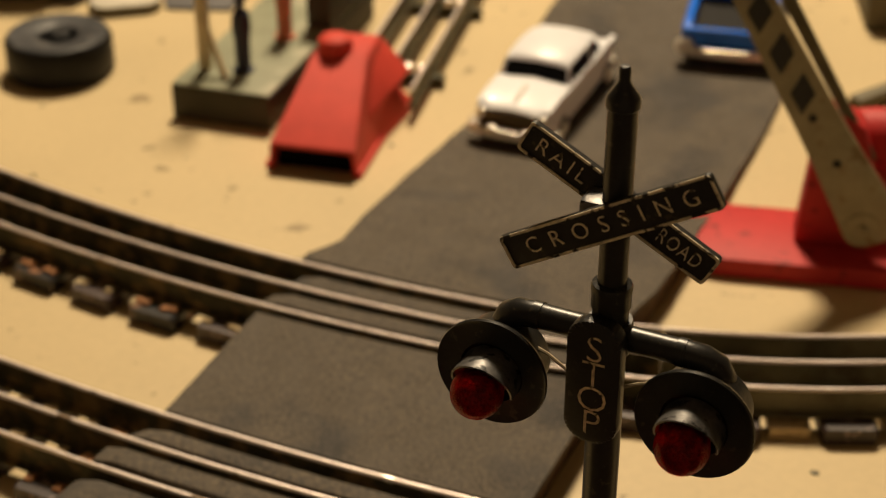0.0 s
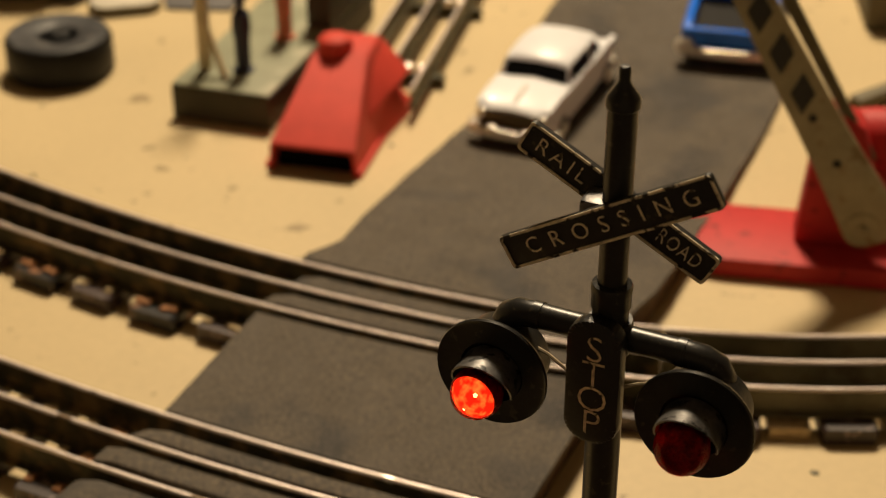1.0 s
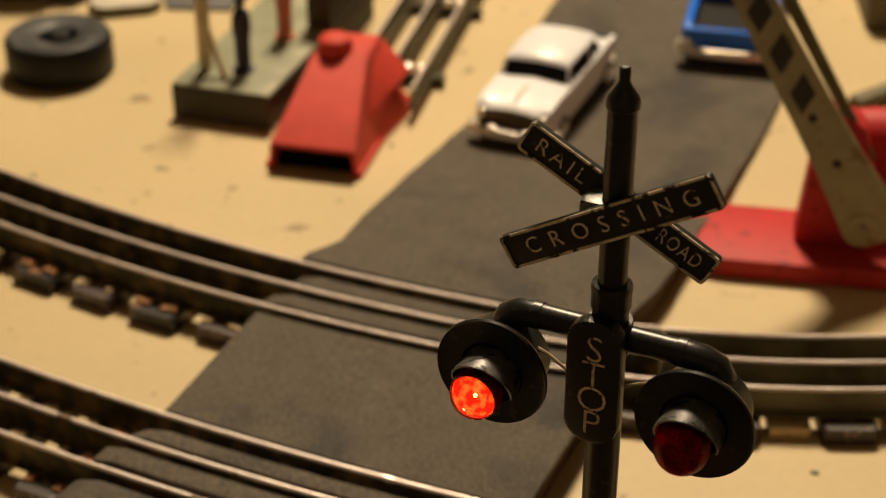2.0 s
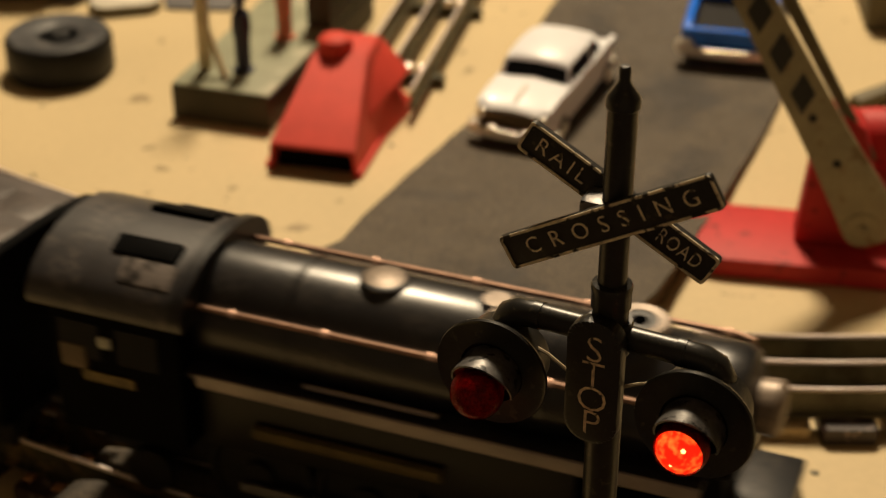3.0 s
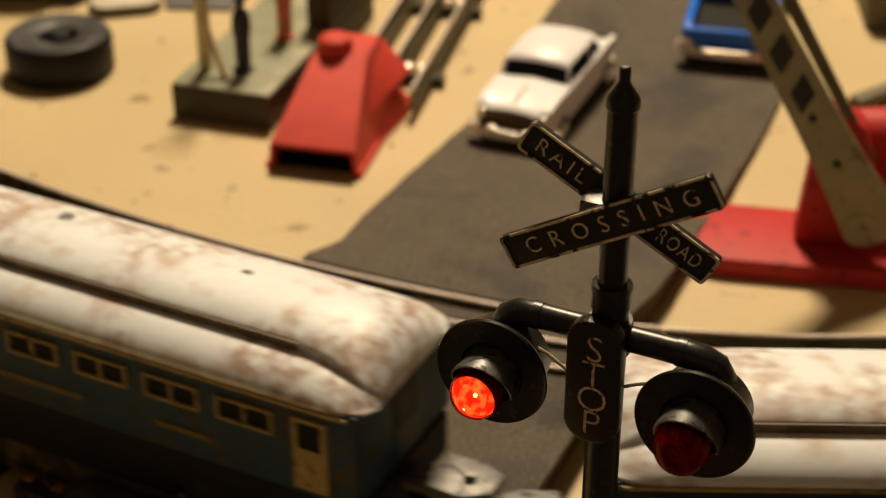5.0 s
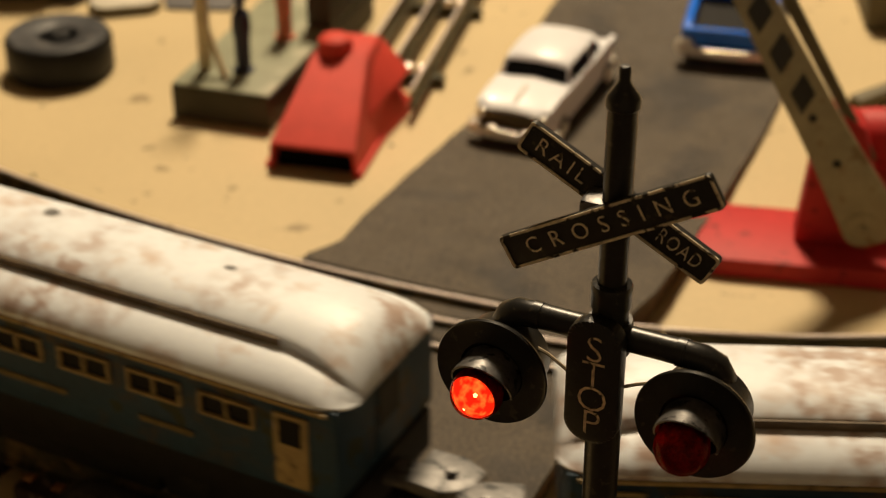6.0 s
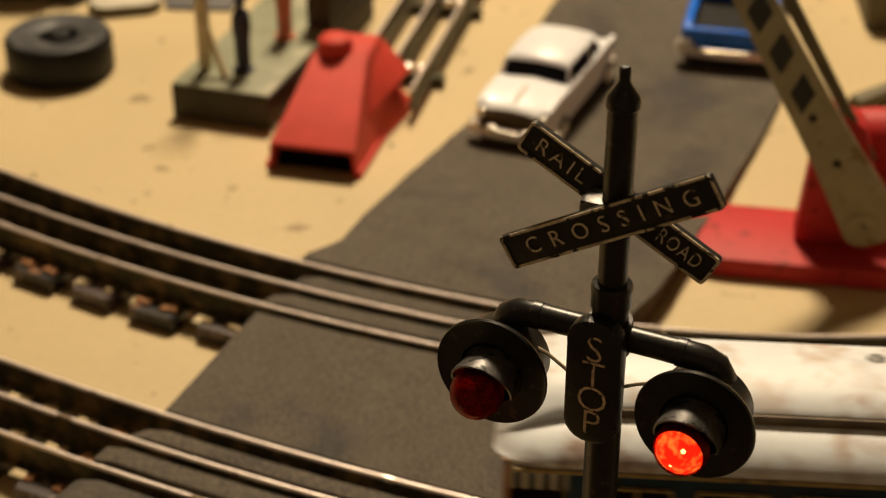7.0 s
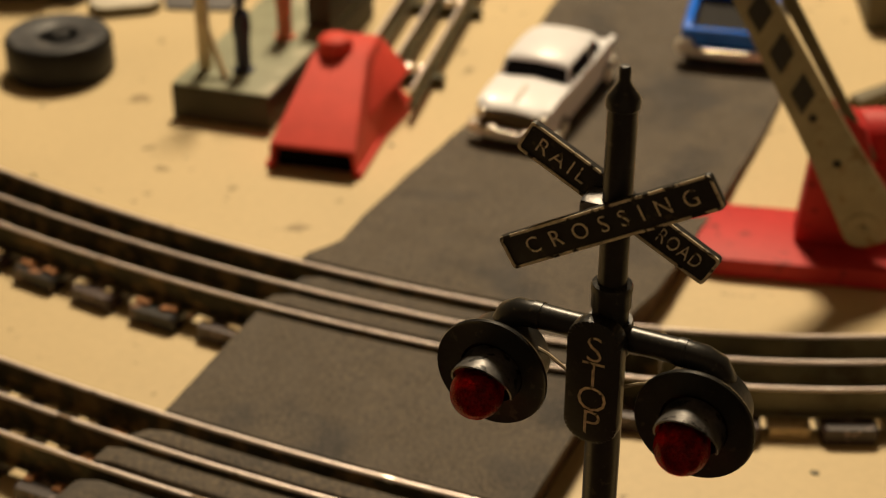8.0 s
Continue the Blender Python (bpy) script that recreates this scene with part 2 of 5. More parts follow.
# ---- mesh helpers ----
def part(name, bm, material, parent=None, label="", smooth=True, kind=""):
    me = bpy.data.meshes.new(name)
    bm.normal_update()
    bm.to_mesh(me)
    bm.free()
    mats = material if isinstance(material, (list, tuple)) else [material]
    for m in mats:
        me.materials.append(m)
    if smooth:
        for p in me.polygons:
            p.use_smooth = True
        me.set_sharp_from_angle(angle=radians(35))
    ob = new(name, me)
    ob.parent = parent
    return tagged(ob, label, kind=kind)


def thing(name, m, label, category, group=""):
    ob = new(name)
    ob.empty_display_size = 0.01
    ob.matrix_world = m
    return tagged(ob, label, category, group)


def box(x0, x1, y0, y1, z0, z1, bevel=0.0, bm=None, mi=0, seg=2):
    own = bmesh.new()
    bmesh.ops.create_cube(own, size=1)
    for v in own.verts:
        v.co = Vector(((x0 + x1) / 2 + v.co.x * (x1 - x0), (y0 + y1) / 2 + v.co.y * (y1 - y0), (z0 + z1) / 2 + v.co.z * (z1 - z0)))
    if bevel:
        bmesh.ops.bevel(own, geom=own.edges[:], offset=bevel, segments=seg, affect="EDGES", profile=0.6)
    return merge(bm, own, mi)


def merge(bm, own, mi=0):
    for f in own.faces:
        if mi:
            f.material_index = mi
    if bm is None:
        return own
    me = bpy.data.meshes.new("tmp")
    own.to_mesh(me)
    own.free()
    n0 = len(bm.faces)
    bm.from_mesh(me)
    bpy.data.meshes.remove(me)
    bm.faces.ensure_lookup_table()
    if mi:
        for f in bm.faces[n0:]:
            f.material_index = mi
    return bm


def moved(bm, m):
    bmesh.ops.transform(bm, matrix=m, verts=bm.verts)
    return bm


def lathe(profile, n=32, bm=None, mi=0, m=None):
    """Turn (radius, z) pairs round the z axis."""
    own = bmesh.new()
    rings = []
    for r, z in profile:
        if r < 1e-6:
            rings.append([own.verts.new((0, 0, z))])
        else:
            rings.append([own.verts.new((r * math.cos(2 * math.pi * i / n), r * math.sin(2 * math.pi * i / n), z)) for i in range(n)])
    for a, b in zip(rings, rings[1:]):
        for i in range(n):
            j = (i + 1) % n
            if len(a) == 1 and len(b) == 1:
                continue
            if len(a) == 1:
                own.faces.new((a[0], b[i], b[j]))
            elif len(b) == 1:
                own.faces.new((a[i], a[j], b[0]))
            else:
                own.faces.new((a[i], a[j], b[j], b[i]))
    bmesh.ops.recalc_face_normals(own, faces=own.faces[:])
    if m is not None:
        moved(own, m)
    return merge(bm, own, mi)


def tube(points, r, n=10, bm=None, mi=0, cap=True):
    own = bmesh.new()
    pts = [Vector(p) for p in points]
    rs = r if isinstance(r, (list, tuple)) else [r] * len(pts)
    rings = []
    up = None
    for i, p in enumerate(pts):
        d = (pts[min(i + 1, len(pts) - 1)] - pts[max(i - 1, 0)]).normalized()
        if up is None:
            up = d.orthogonal().normalized()
        up = (up - d * up.dot(d)).normalized()
        side = d.cross(up)
        rings.append([own.verts.new(p + (up * math.cos(2 * math.pi * k / n) + side * math.sin(2 * math.pi * k / n)) * rs[i]) for k in range(n)])
    for a, b in zip(rings, rings[1:]):
        for k in range(n):
            own.faces.new((a[k], a[(k + 1) % n], b[(k + 1) % n], b[k]))
    if cap:
        own.faces.new(rings[0][::-1])
        own.faces.new(rings[-1])
    bmesh.ops.recalc_face_normals(own, faces=own.faces[:])
    return merge(bm, own, mi)


def prism(poly, z0, z1, bevel=0.0, bm=None, mi=0, m=None, seg=2):
    """A polygon in x, y raised from z0 to z1."""
    own = bmesh.new()
    lo = [own.verts.new((x, y, z0)) for x, y in poly]
    hi = [own.verts.new((x, y, z1)) for x, y in poly]
    k = len(poly)
    own.faces.new(lo[::-1])
    own.faces.new(hi)
    for i in range(k):
        own.faces.new((lo[i], lo[(i + 1) % k], hi[(i + 1) % k], hi[i]))
    bmesh.ops.recalc_face_normals(own, faces=own.faces[:])
    if bevel:
        bmesh.ops.bevel(own, geom=own.edges[:], offset=bevel, segments=seg, affect="EDGES", profile=0.6)
    if m is not None:
        moved(own, m)
    return merge(bm, own, mi)


def loft(sections, bm=None, mi=0, caps=True, closed=True):
    """Skin between lists of 3D points of equal length."""
    own = bmesh.new()
    rings = [[own.verts.new(p) for p in s] for s in sections]
    k = len(rings[0])
    for a, b in zip(rings, rings[1:]):
        for i in range(k if closed else k - 1):
            own.faces.new((a[i], a[(i + 1) % k], b[(i + 1) % k], b[i]))
    if caps:
        own.faces.new(rings[0][::-1])
        own.faces.new(rings[-1])
    bmesh.ops.recalc_face_normals(own, faces=own.faces[:])
    return merge(bm, own, mi)


def rounded(w, h, r, n=6):
    """Outline of a rounded rectangle round the origin."""
    out = []
    for cx, cy, a0 in ((w / 2 - r, h / 2 - r, 0), (-w / 2 + r, h / 2 - r, 90), (-w / 2 + r, -h / 2 + r, 180), (w / 2 - r, -h / 2 + r, 270)):
        for i in range(n + 1):
            a = radians(a0 + 90 * i / n)
            out.append((cx + r * math.cos(a), cy + r * math.sin(a)))
    return out


def lettering(text, size, m, spacing=1.0, thick=0.00018, thin=0.0):
    """A bmesh of letters in the built-in font, centred, in the x-y plane of m."""
    cu = bpy.data.curves.new("letters", "FONT")
    cu.body, cu.size, cu.extrude, cu.space_character = text, size, thick, spacing
    cu.offset = -thin
    cu.align_x, cu.align_y = "CENTER", "CENTER"
    cu.resolution_u = 3
    ob = new("letters", cu)
    dg = bpy.context.evaluated_depsgraph_get()
    me = bpy.data.meshes.new_from_object(ob.evaluated_get(dg))
    bpy.data.objects.remove(ob)
    bpy.data.curves.remove(cu)
    bm = bmesh.new()
    bm.from_mesh(me)
    bpy.data.meshes.remove(me)
    return moved(bm, m)


# upright plane facing -y: text x along +x, text y along +z
FRONT = Matrix(((1, 0, 0, 0), (0, 0, -1, 0), (0, 1, 0, 0), (0, 0, 0, 1)))


# ---- track lines ----
class Line:
    """A plan line of arcs: start point, heading and (end of s, curvature) pieces, tabulated each 2 mm."""

    def __init__(self, y0, heading, curves, s_min, s_max):
        self.ds = 0.002
        self.s_min = s_min
        fwd, back = [(0.0, y0, heading)], []
        for sign, out, limit in ((1, fwd, s_max), (-1, back, -s_min)):
            x, y, th = 0.0, y0, heading
            for i in range(int(limit / self.ds)):
                sm = sign * (i + 0.5) * self.ds
                k = next(c for e, c in curves if sm < e)
                d = sign * self.ds
                x, y, th = x + math.cos(th + k * d / 2) * d, y + math.sin(th + k * d / 2) * d, th + k * d
                out.append((x, y, th))
        self.table = np.array(back[::-1] + fwd)
        self.n_back = len(back)

    def at(self, s):
        f = min(max(s / self.ds + self.n_back, 0.0), len(self.table) - 1.001)
        i = int(f)
        a, b = self.table[i], self.table[i + 1]
        return a + (b - a) * (f - i)

    def off(self, s, d, z=0.0):
        x, y, th = self.at(s)
        return Vector((x - math.sin(th) * d, y + math.cos(th) * d, z))


GAUGE = 0.017
RAIL_TOP = 0.0175
LINE_FAR = Line(0.5261, -0.3608, ((0.0153, 1.0458), (9, 2.5653)), -0.75, 0.75)
LINE_NEAR = Line(0.4050, -0.3700, ((0.0, 0.75), (0.5, 2.1), (9, 0.9)), -2.6, 2.3)


# ---- room and table ----
def slab(name, x0, x1, y0, y1, z0, z1, material, label):
    ob = part(name, box(x0, x1, y0, y1, z0, z1), material, None, label, smooth=False)
    return tagged(ob, label, kind="structure")


slab("tabletop", -1.15, 1.20, 0.272, 2.45, -0.03, 0.0, M_BOARD, "tan painted board of a model railway table")
slab("floor", -2.6, 2.7, -1.6, 3.6, -0.85, -0.80, M_FLOOR, "dark wooden room floor")
slab("ceiling", -2.6, 2.7, -1.6, 3.6, 2.20, 2.25, M_CEIL, "plain painted ceiling")
slab("wall_north", -2.6, 2.7, 3.6, 3.7, -0.85, 2.25, M_WALL, "plain painted wall")
slab("wall_south", -2.6, 2.7, -1.7, -1.6, -0.85, 2.25, M_WALL, "plain painted wall")
slab("wall_west", -2.7, -2.6, -1.7, 3.7, -0.85, 2.25, M_WALL, "plain painted wall")
slab("wall_east", 2.7, 2.8, -1.7, 3.7, -0.85, 2.25, M_WALL, "plain painted wall")
for cx, cy in ((-1.05, 0.36), (1.10, 0.36), (-1.05, 2.35), (1.10, 2.35)):
    slab("table_leg", cx - 0.04, cx + 0.04, cy - 0.04, cy + 0.04, -0.80, -0.03, M_FLOOR, "square wooden table leg")


# ---- tracks ----
WEB = [(-0.0036, 0.0066), (0.0036, 0.0066), (0.0036, 0.0073), (0.0010, 0.0080), (0.0007, 0.0160), (-0.0007, 0.0160), (-0.0010, 0.0080), (-0.0036, 0.0073)]
HEAD = [(0.00088 * math.cos(a), 0.01665 + 0.00085 * math.sin(a)) for a in [2 * math.pi * i / 10 for i in range(10)]]


def rail_part(line, d, s0, s1, parent, step=0.012, web_mat=None):
    n = max(2, int((s1 - s0) / step))
    ss = [s0 + (s1 - s0) * i / n for i in range(n + 1)]
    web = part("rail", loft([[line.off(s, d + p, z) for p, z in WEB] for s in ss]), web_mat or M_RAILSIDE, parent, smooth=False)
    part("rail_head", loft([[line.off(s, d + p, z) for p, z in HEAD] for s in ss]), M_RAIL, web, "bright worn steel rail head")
    return web


def tie_mesh(w=0.0100, l=0.0280):
    bm = bmesh.new()
    sec = lambda x, k: [(x, -w * k, 0.0), (x, w * k, 0.0), (x, w * k, 0.0056), (x, w * k * 0.88, 0.0066), (x, -w * k * 0.88, 0.0066), (x, -w * k, 0.0056)]
    return loft([sec(-l, 0.9), sec(-l + 0.0015, 1.0), sec(l - 0.0015, 1.0), sec(l, 0.9)], bm)


TIE = part("tie", tie_mesh(), M_TIE, None)
TIE_DATA = TIE.data
bpy.data.objects.remove(TIE)
BLACK_TIE = part("tie", tie_mesh(0.0108, 0.0284), M_BLACKTIE, None)
BLACK_TIE_DATA = BLACK_TIE.data
bpy.data.objects.remove(BLACK_TIE)


def build_track(name, line, s0, s1, pitches, label, pads=False, joints=()):
    tr = thing(name, Matrix.Identity(4), label, "railway track")
    tr["kind"] = "structure"
    for d in (-GAUGE, 0.0, GAUGE):
        if pads:
            rail_part(line, d, s0, 0.0835, tr)
            rail_part(line, d, 0.0840, s1, tr, web_mat=M_PALERWEB)
        else:
            rail_part(line, d, s0, s1, tr)
    s, i = s0 + 0.01, 0
    clips, rust = bmesh.new(), bmesh.new()
    rng, rng2 = random.Random(3), random.Random(5)
    jumped = False
    while s < s1:
        if pads and not jumped and s > 0.02:
            s, jumped = s + 0.009, True
        pitch = next(p for e, p in pitches if s < e)
        # the older left-hand section sits a little further along and mixes black metal ties with brown ones
        old = pads and s < 0.02
        se = s + 0.0085 if old else s
        black = old and i % 2 == 0
        x, y, th = line.at(se)
        ob = new("tie", BLACK_TIE_DATA if black else TIE_DATA)
        ob.parent = tr
        ob.matrix_local = Matrix.Translation((x, y, 0)) @ Matrix.Rotation(th + math.pi / 2 + rng.uniform(-0.03, 0.03), 4, "Z") @ Matrix.Translation((rng.uniform(-0.0008, 0.0008), 0, 0))
        if pads and 0.05 < s < 0.24:
            px, py, pt = line.at(s + pitch / 2)
            own = box(-0.0250, 0.0250, -0.0074, 0.0074, 0.0, 0.0050, 0.0006)
            part("pale_pad", moved(own, Matrix.Translation((px, py, 0)) @ Matrix.Rotation(pt + math.pi / 2, 4, "Z")), M_CLIP, tr, "pale fibre pad between the ties")
        if abs(s) < 0.5 and not (pads and s > 0.03):
            for d in (-GAUGE, 0.0, GAUGE):
                for side in (-1, 1):
                    c = line.off(se + side * 0.006, d - 0.0058, 0.0075)
                    kx = rng2.uniform(0.6, 1.15)
                    own = box(-0.0032 * kx, 0.0032 * kx, -0.0020, 0.0020, -0.0010, 0.0006 * kx, 0.0005, seg=1)
                    moved(own, Matrix.Translation(c) @ Matrix.Rotation(th + rng.uniform(-0.3, 0.3), 4, "Z"))
                    merge(rust if (i % 2 == 0 and rng.random() < 0.8) else clips, own)
        s += pitch * rng.uniform(0.95, 1.05)
        i += 1
    for s, d in joints:
        a, b = line.off(s - 0.0016, d, 0.01660), line.off(s + 0.0016, d, 0.01660)
        part("rail_joint", tube([a, b], 0.00115, 10), M_CHROME, tr, "bright rail joint")
    part("rail_clips", clips, M_CLIP, tr, "small pale metal rail clips", kind="stuff")
    part("rusty_clips", rust, M_RUST, tr, "rusty brown rail clips", kind="stuff")
    return tr


build_track("track_far", LINE_FAR, -0.60, 0.60, ((0.02, 0.029), (9, 0.038)), "three-rail toy railway track with dark brown ties on the board", True, ((-0.200, -GAUGE),))
build_track("track_near", LINE_NEAR, -2.45, 2.2, ((9, 0.031),), "three-rail toy railway track with dark brown ties on the board", False, ((-0.026, GAUGE),))

# siding that runs away behind the red bumper
SIDE_A, SIDE_B = Vector((-0.0290, 0.7480, 0)), Vector((-0.0075, 0.8395, 0))


def build_siding():
    tr = thing("siding_track", Matrix.Identity(4), "straight three-rail toy siding ending at the red bumper", "railway track")
    tr["kind"] = "structure"
    d = (SIDE_B - SIDE_A).normalized()
    nrm = Vector((-d.y, d.x, 0))
    for o in (-GAUGE, 0, GAUGE):
        a, b = SIDE_A - d * 0.014 + nrm * o, SIDE_A + d * 0.65 + nrm * o
        web = part("rail", loft([[p + nrm * q * 0.6 + Vector((0, 0, z)) for q, z in WEB] for p in (a, b)]), M_PALERWEB, tr, smooth=False)
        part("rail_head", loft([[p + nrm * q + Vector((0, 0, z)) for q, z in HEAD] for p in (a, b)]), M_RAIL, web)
    th = math.atan2(d.y, d.x)
    clips = bmesh.new()
    for i in range(7):
        c = SIDE_A + d * (0.028 + 0.091 * i)
        own = box(-0.0240, 0.0240, -0.0030, 0.0030, 0.0, 0.0064, 0.0008)
        part("tie", moved(own, Matrix.Translation(c) @ Matrix.Rotation(th + math.pi / 2, 4, "Z")), M_RAILSIDE, tr, "thin metal tie")
        for o, e in ((-GAUGE, 1), (0, 1), (0, -1)):
            lathe([(0.0, 0.0115), (0.0024, 0.0106), (0.0030, 0.0085), (0.0026, 0.0062)], 10, clips, m=Matrix.Translation(c + nrm * (o + e * 0.0048)))
    part("rail_pins", clips, M_RAIL, tr, "bright metal rail pins", kind="stuff")


build_siding()


# ---- road: a dark rubber strip on ramps, laid round the rails ----
def nearest_s(line, x, y):
    t = line.table
    i = int(np.argmin((t[:, 0] - x) ** 2 + (t[:, 1] - y) ** 2))
    return (i - line.n_back) * line.ds


def sheet(name, rows, thick, parent, material=M_ROAD):
    """A sheet over rows of points, each row from one edge of the road to the other, with real thickness."""
    own = bmesh.new()
    top = [[own.verts.new(p) for p in r] for r in rows]
    low = [[own.verts.new(Vector(p) - Vector((0, 0, thick))) for p in r] for r in rows]
    nr, nc = len(rows), len(rows[0])
    for i in range(nr - 1):
        for j in range(nc - 1):
            own.faces.new((top[i][j], top[i][j + 1], top[i + 1][j + 1], top[i + 1][j]))
            own.faces.new((low[i][j], low[i + 1][j], low[i + 1][j + 1], low[i][j + 1]))
    for i in range(nr - 1):
        own.faces.new((top[i][0], top[i + 1][0], low[i + 1][0], low[i][0]))
        own.faces.new((top[i][-1], low[i][-1], low[i + 1][-1], top[i + 1][-1]))
    for j in range(nc - 1):
        own.faces.new((top[0][j], low[0][j], low[0][j + 1], top[0][j + 1]))
        own.faces.new((top[-1][j], top[-1][j + 1], low[-1][j + 1], low[-1][j]))
    bmesh.ops.recalc_face_normals(own, faces=own.faces[:])
    return part(name, own, material, parent)


road = thing("road", Matrix.Identity(4), "dark grey rubber toy road strip ramped over two tracks", "road")
road["kind"] = "structure"
ROAD_Z = 0.0158
LEFT_EDGE = [(-0.0570, 0.5760, 0.0158), (-0.0432, 0.5926, 0.0130), (-0.0349, 0.6169, 0.0100), (-0.0164, 0.6629, 0.0060), (-0.0010, 0.6960, 0.0042), (0.0155, 0.7301, 0.0030), (0.0315, 0.7800, 0.0028), (0.0480, 0.8300, 0.0022), (0.0650, 0.8830, 0.0022), (0.125, 1.06, 0.0022)]
RIGHT_EDGE = [(0.0690, 0.5260, 0.0158), (0.0893, 0.5619, 0.0138), (0.1060, 0.5990, 0.0110), (0.1239, 0.6406, 0.0075), (0.1460, 0.6930, 0.0045), (0.1655, 0.7400, 0.0030), (0.1715, 0.7620, 0.0028), (0.1840, 0.8200, 0.0022), (0.1990, 0.8850, 0.0022), (0.250, 1.06, 0.0022)]


def spline(pts, n):
    """Catmull-Rom through the points."""
    p = [Vector(q) for q in pts]
    p = [p[0] * 2 - p[1], *p, p[-1] * 2 - p[-2]]
    out = []
    for i in range(n + 1):
        f = i / n * (len(p) - 3)
        k = min(int(f), len(p) - 4)
        t = f - k
        a, b, c, d = p[k:k + 4]
        out.append(0.5 * (2 * b + (c - a) * t + (2 * a - 5 * b + 4 * c - d) * t * t + (3 * b - a - 3 * c + d) * t ** 3))
    return out


def far_road():
    n, cols = 54, 20
    le, re = spline(LEFT_EDGE, n), spline(RIGHT_EDGE, n)
    sl, sr = nearest_s(LINE_FAR, *LEFT_EDGE[0][:2]), nearest_s(LINE_FAR, *RIGHT_EDGE[0][:2])
    rail_row = [LINE_FAR.off(sl + (sr - sl) * j / cols, GAUGE + 0.0052, ROAD_Z) for j in range(cols + 1)]
    le[0], re[0] = rail_row[0], rail_row[-1]
    for i in range(1, n + 1):
        le[i].x += 0.0012 * noise.noise(Vector((0, le[i].y * 70, 2)))
        re[i].x += 0.0012 * noise.noise(Vector((5, re[i].y * 70, 2)))
    rows = []
    for i in range(n + 1):
        k = max(0.0, 1 - i / 7)
        row = []
        for j in range(cols + 1):
            u = j / cols
            p = le[i].lerp(re[i], u)
            base = rail_row[0].lerp(rail_row[-1], u)
            q = p + (rail_row[j] - base) * k
            q.z = p.z + 0.0004 * noise.noise(Vector((q.x * 30, q.y * 30, 0)))
            row.append(q)
        rows.append(row)
    sheet("road_sheet", rows, 0.0020, road)
    # brown ramp below it
    own = bmesh.new()
    secs = []
    for i in range(0, 21, 2):
        a, b = rows[i][0].lerp(rows[i][-1], 0.02), rows[i][0].lerp(rows[i][-1], 0.985)
        a.z = b.z = min(rows[i][0].z, rows[i][-1].z) - 0.0022
        zt = max(a.z, 0.0004)
        secs.append([(a.x, a.y, 0), (b.x, b.y, 0), (b.x, b.y, zt), (a.x, a.y, zt)])
    part("ramp", loft(secs), M_RAMP, road, "brown fibreboard ramp under the road", smooth=False)


far_road()


def strip(name, line, d0, d1, left0, left1, right0, right1, z=ROAD_Z, cols=16, thick=0.004):
    """A piece between two offsets of a line, with its ends given as s at each offset."""
    rows = []
    prof = [(0.0, -0.0016), (0.10, -0.0002), (0.3, 0.0), (0.7, 0.0), (0.90, -0.0002), (1.0, -0.0016)]
    for v, dz in prof:
        d = d0 + (d1 - d0) * v
        a, b = left0 + (left1 - left0) * v, right0 + (right1 - right0) * v
        row = []
        for j in range(cols + 1):
            u = j / cols
            e = -0.0022 * max(0, 1 - j) - 0.0022 * max(0, j - cols + 1)
            p = line.off(a + (b - a) * u, d, z + dz + e + 0.0003 * noise.noise(Vector((u * 9, v * 3, d * 99))))
            row.append(p)
        rows.append(row)
    sheet(name, rows, thick, road)


far_l = lambda d: -0.0645 + (d - 0.02) * 0.22
far_r = lambda d: 0.0735 + (d - 0.02) * 0.22
for d0, d1 in ((-GAUGE + 0.0042, -0.0034), (0.0034, GAUGE - 0.0042)):
    strip("road_insert", LINE_FAR, d0, d1, far_l(d0), far_l(d1), far_r(d0), far_r(d1))


def middle_road():
    cols, n = 24, 14
    sa = [nearest_s(LINE_FAR, -0.0775, 0.5225), nearest_s(LINE_FAR, 0.060, 0.489)]
    sb = [nearest_s(LINE_NEAR, -0.1105, 0.4435), nearest_s(LINE_NEAR, 0.0215, 0.397)]
    ra = [LINE_FAR.off(sa[0] + (sa[1] - sa[0]) * j / cols, -GAUGE - 0.0040, ROAD_Z) for j in range(cols + 1)]
    rb = [LINE_NEAR.off(sb[0] + (sb[1] - sb[0]) * j / cols, GAUGE + 0.0030, ROAD_Z + 0.0004) for j in range(cols + 1)]
    rows = []
    for i in range(n + 1):
        v = i / n
        row = []
        for j in range(cols + 1):
            p = ra[j].lerp(rb[j], v)
            if 0 < i < n:
                p.z += 0.0005 * noise.noise(Vector((p.x * 25, p.y * 25, 4)))
            row.append(p)
        rows.append(row)
    sheet("road_sheet", rows, 0.0022, road)
    secs = []
    for i in range(1, n, 2):
        a, b = rows[i][0].lerp(rows[i][-1], 0.02), rows[i][0].lerp(rows[i][-1], 0.975)
        secs.append([(a.x, a.y, 0), (b.x, b.y, 0), (b.x, b.y, ROAD_Z - 0.0028), (a.x, a.y, ROAD_Z - 0.0028)])
    part("ramp", loft(secs), M_RAMP, road, "brown fibreboard ramp under the road", smooth=False)


middle_road()
near_s = lambda x, y: nearest_s(LINE_NEAR, x, y)
strip("road_insert", LINE_NEAR, 0.0034, GAUGE - 0.0052, near_s(-0.112, 0.452), near_s(-0.105, 0.452), 0.02, 0.025)
strip("road_insert", LINE_NEAR, -GAUGE + 0.0045, -0.0026, near_s(-0.121, 0.442), near_s(-0.114, 0.452), 0.01, 0.015)
strip("road_insert", LINE_NEAR, -GAUGE - 0.036, -GAUGE - 0.0032, near_s(-0.137, 0.41), near_s(-0.1255, 0.428), -0.01, 0.0)


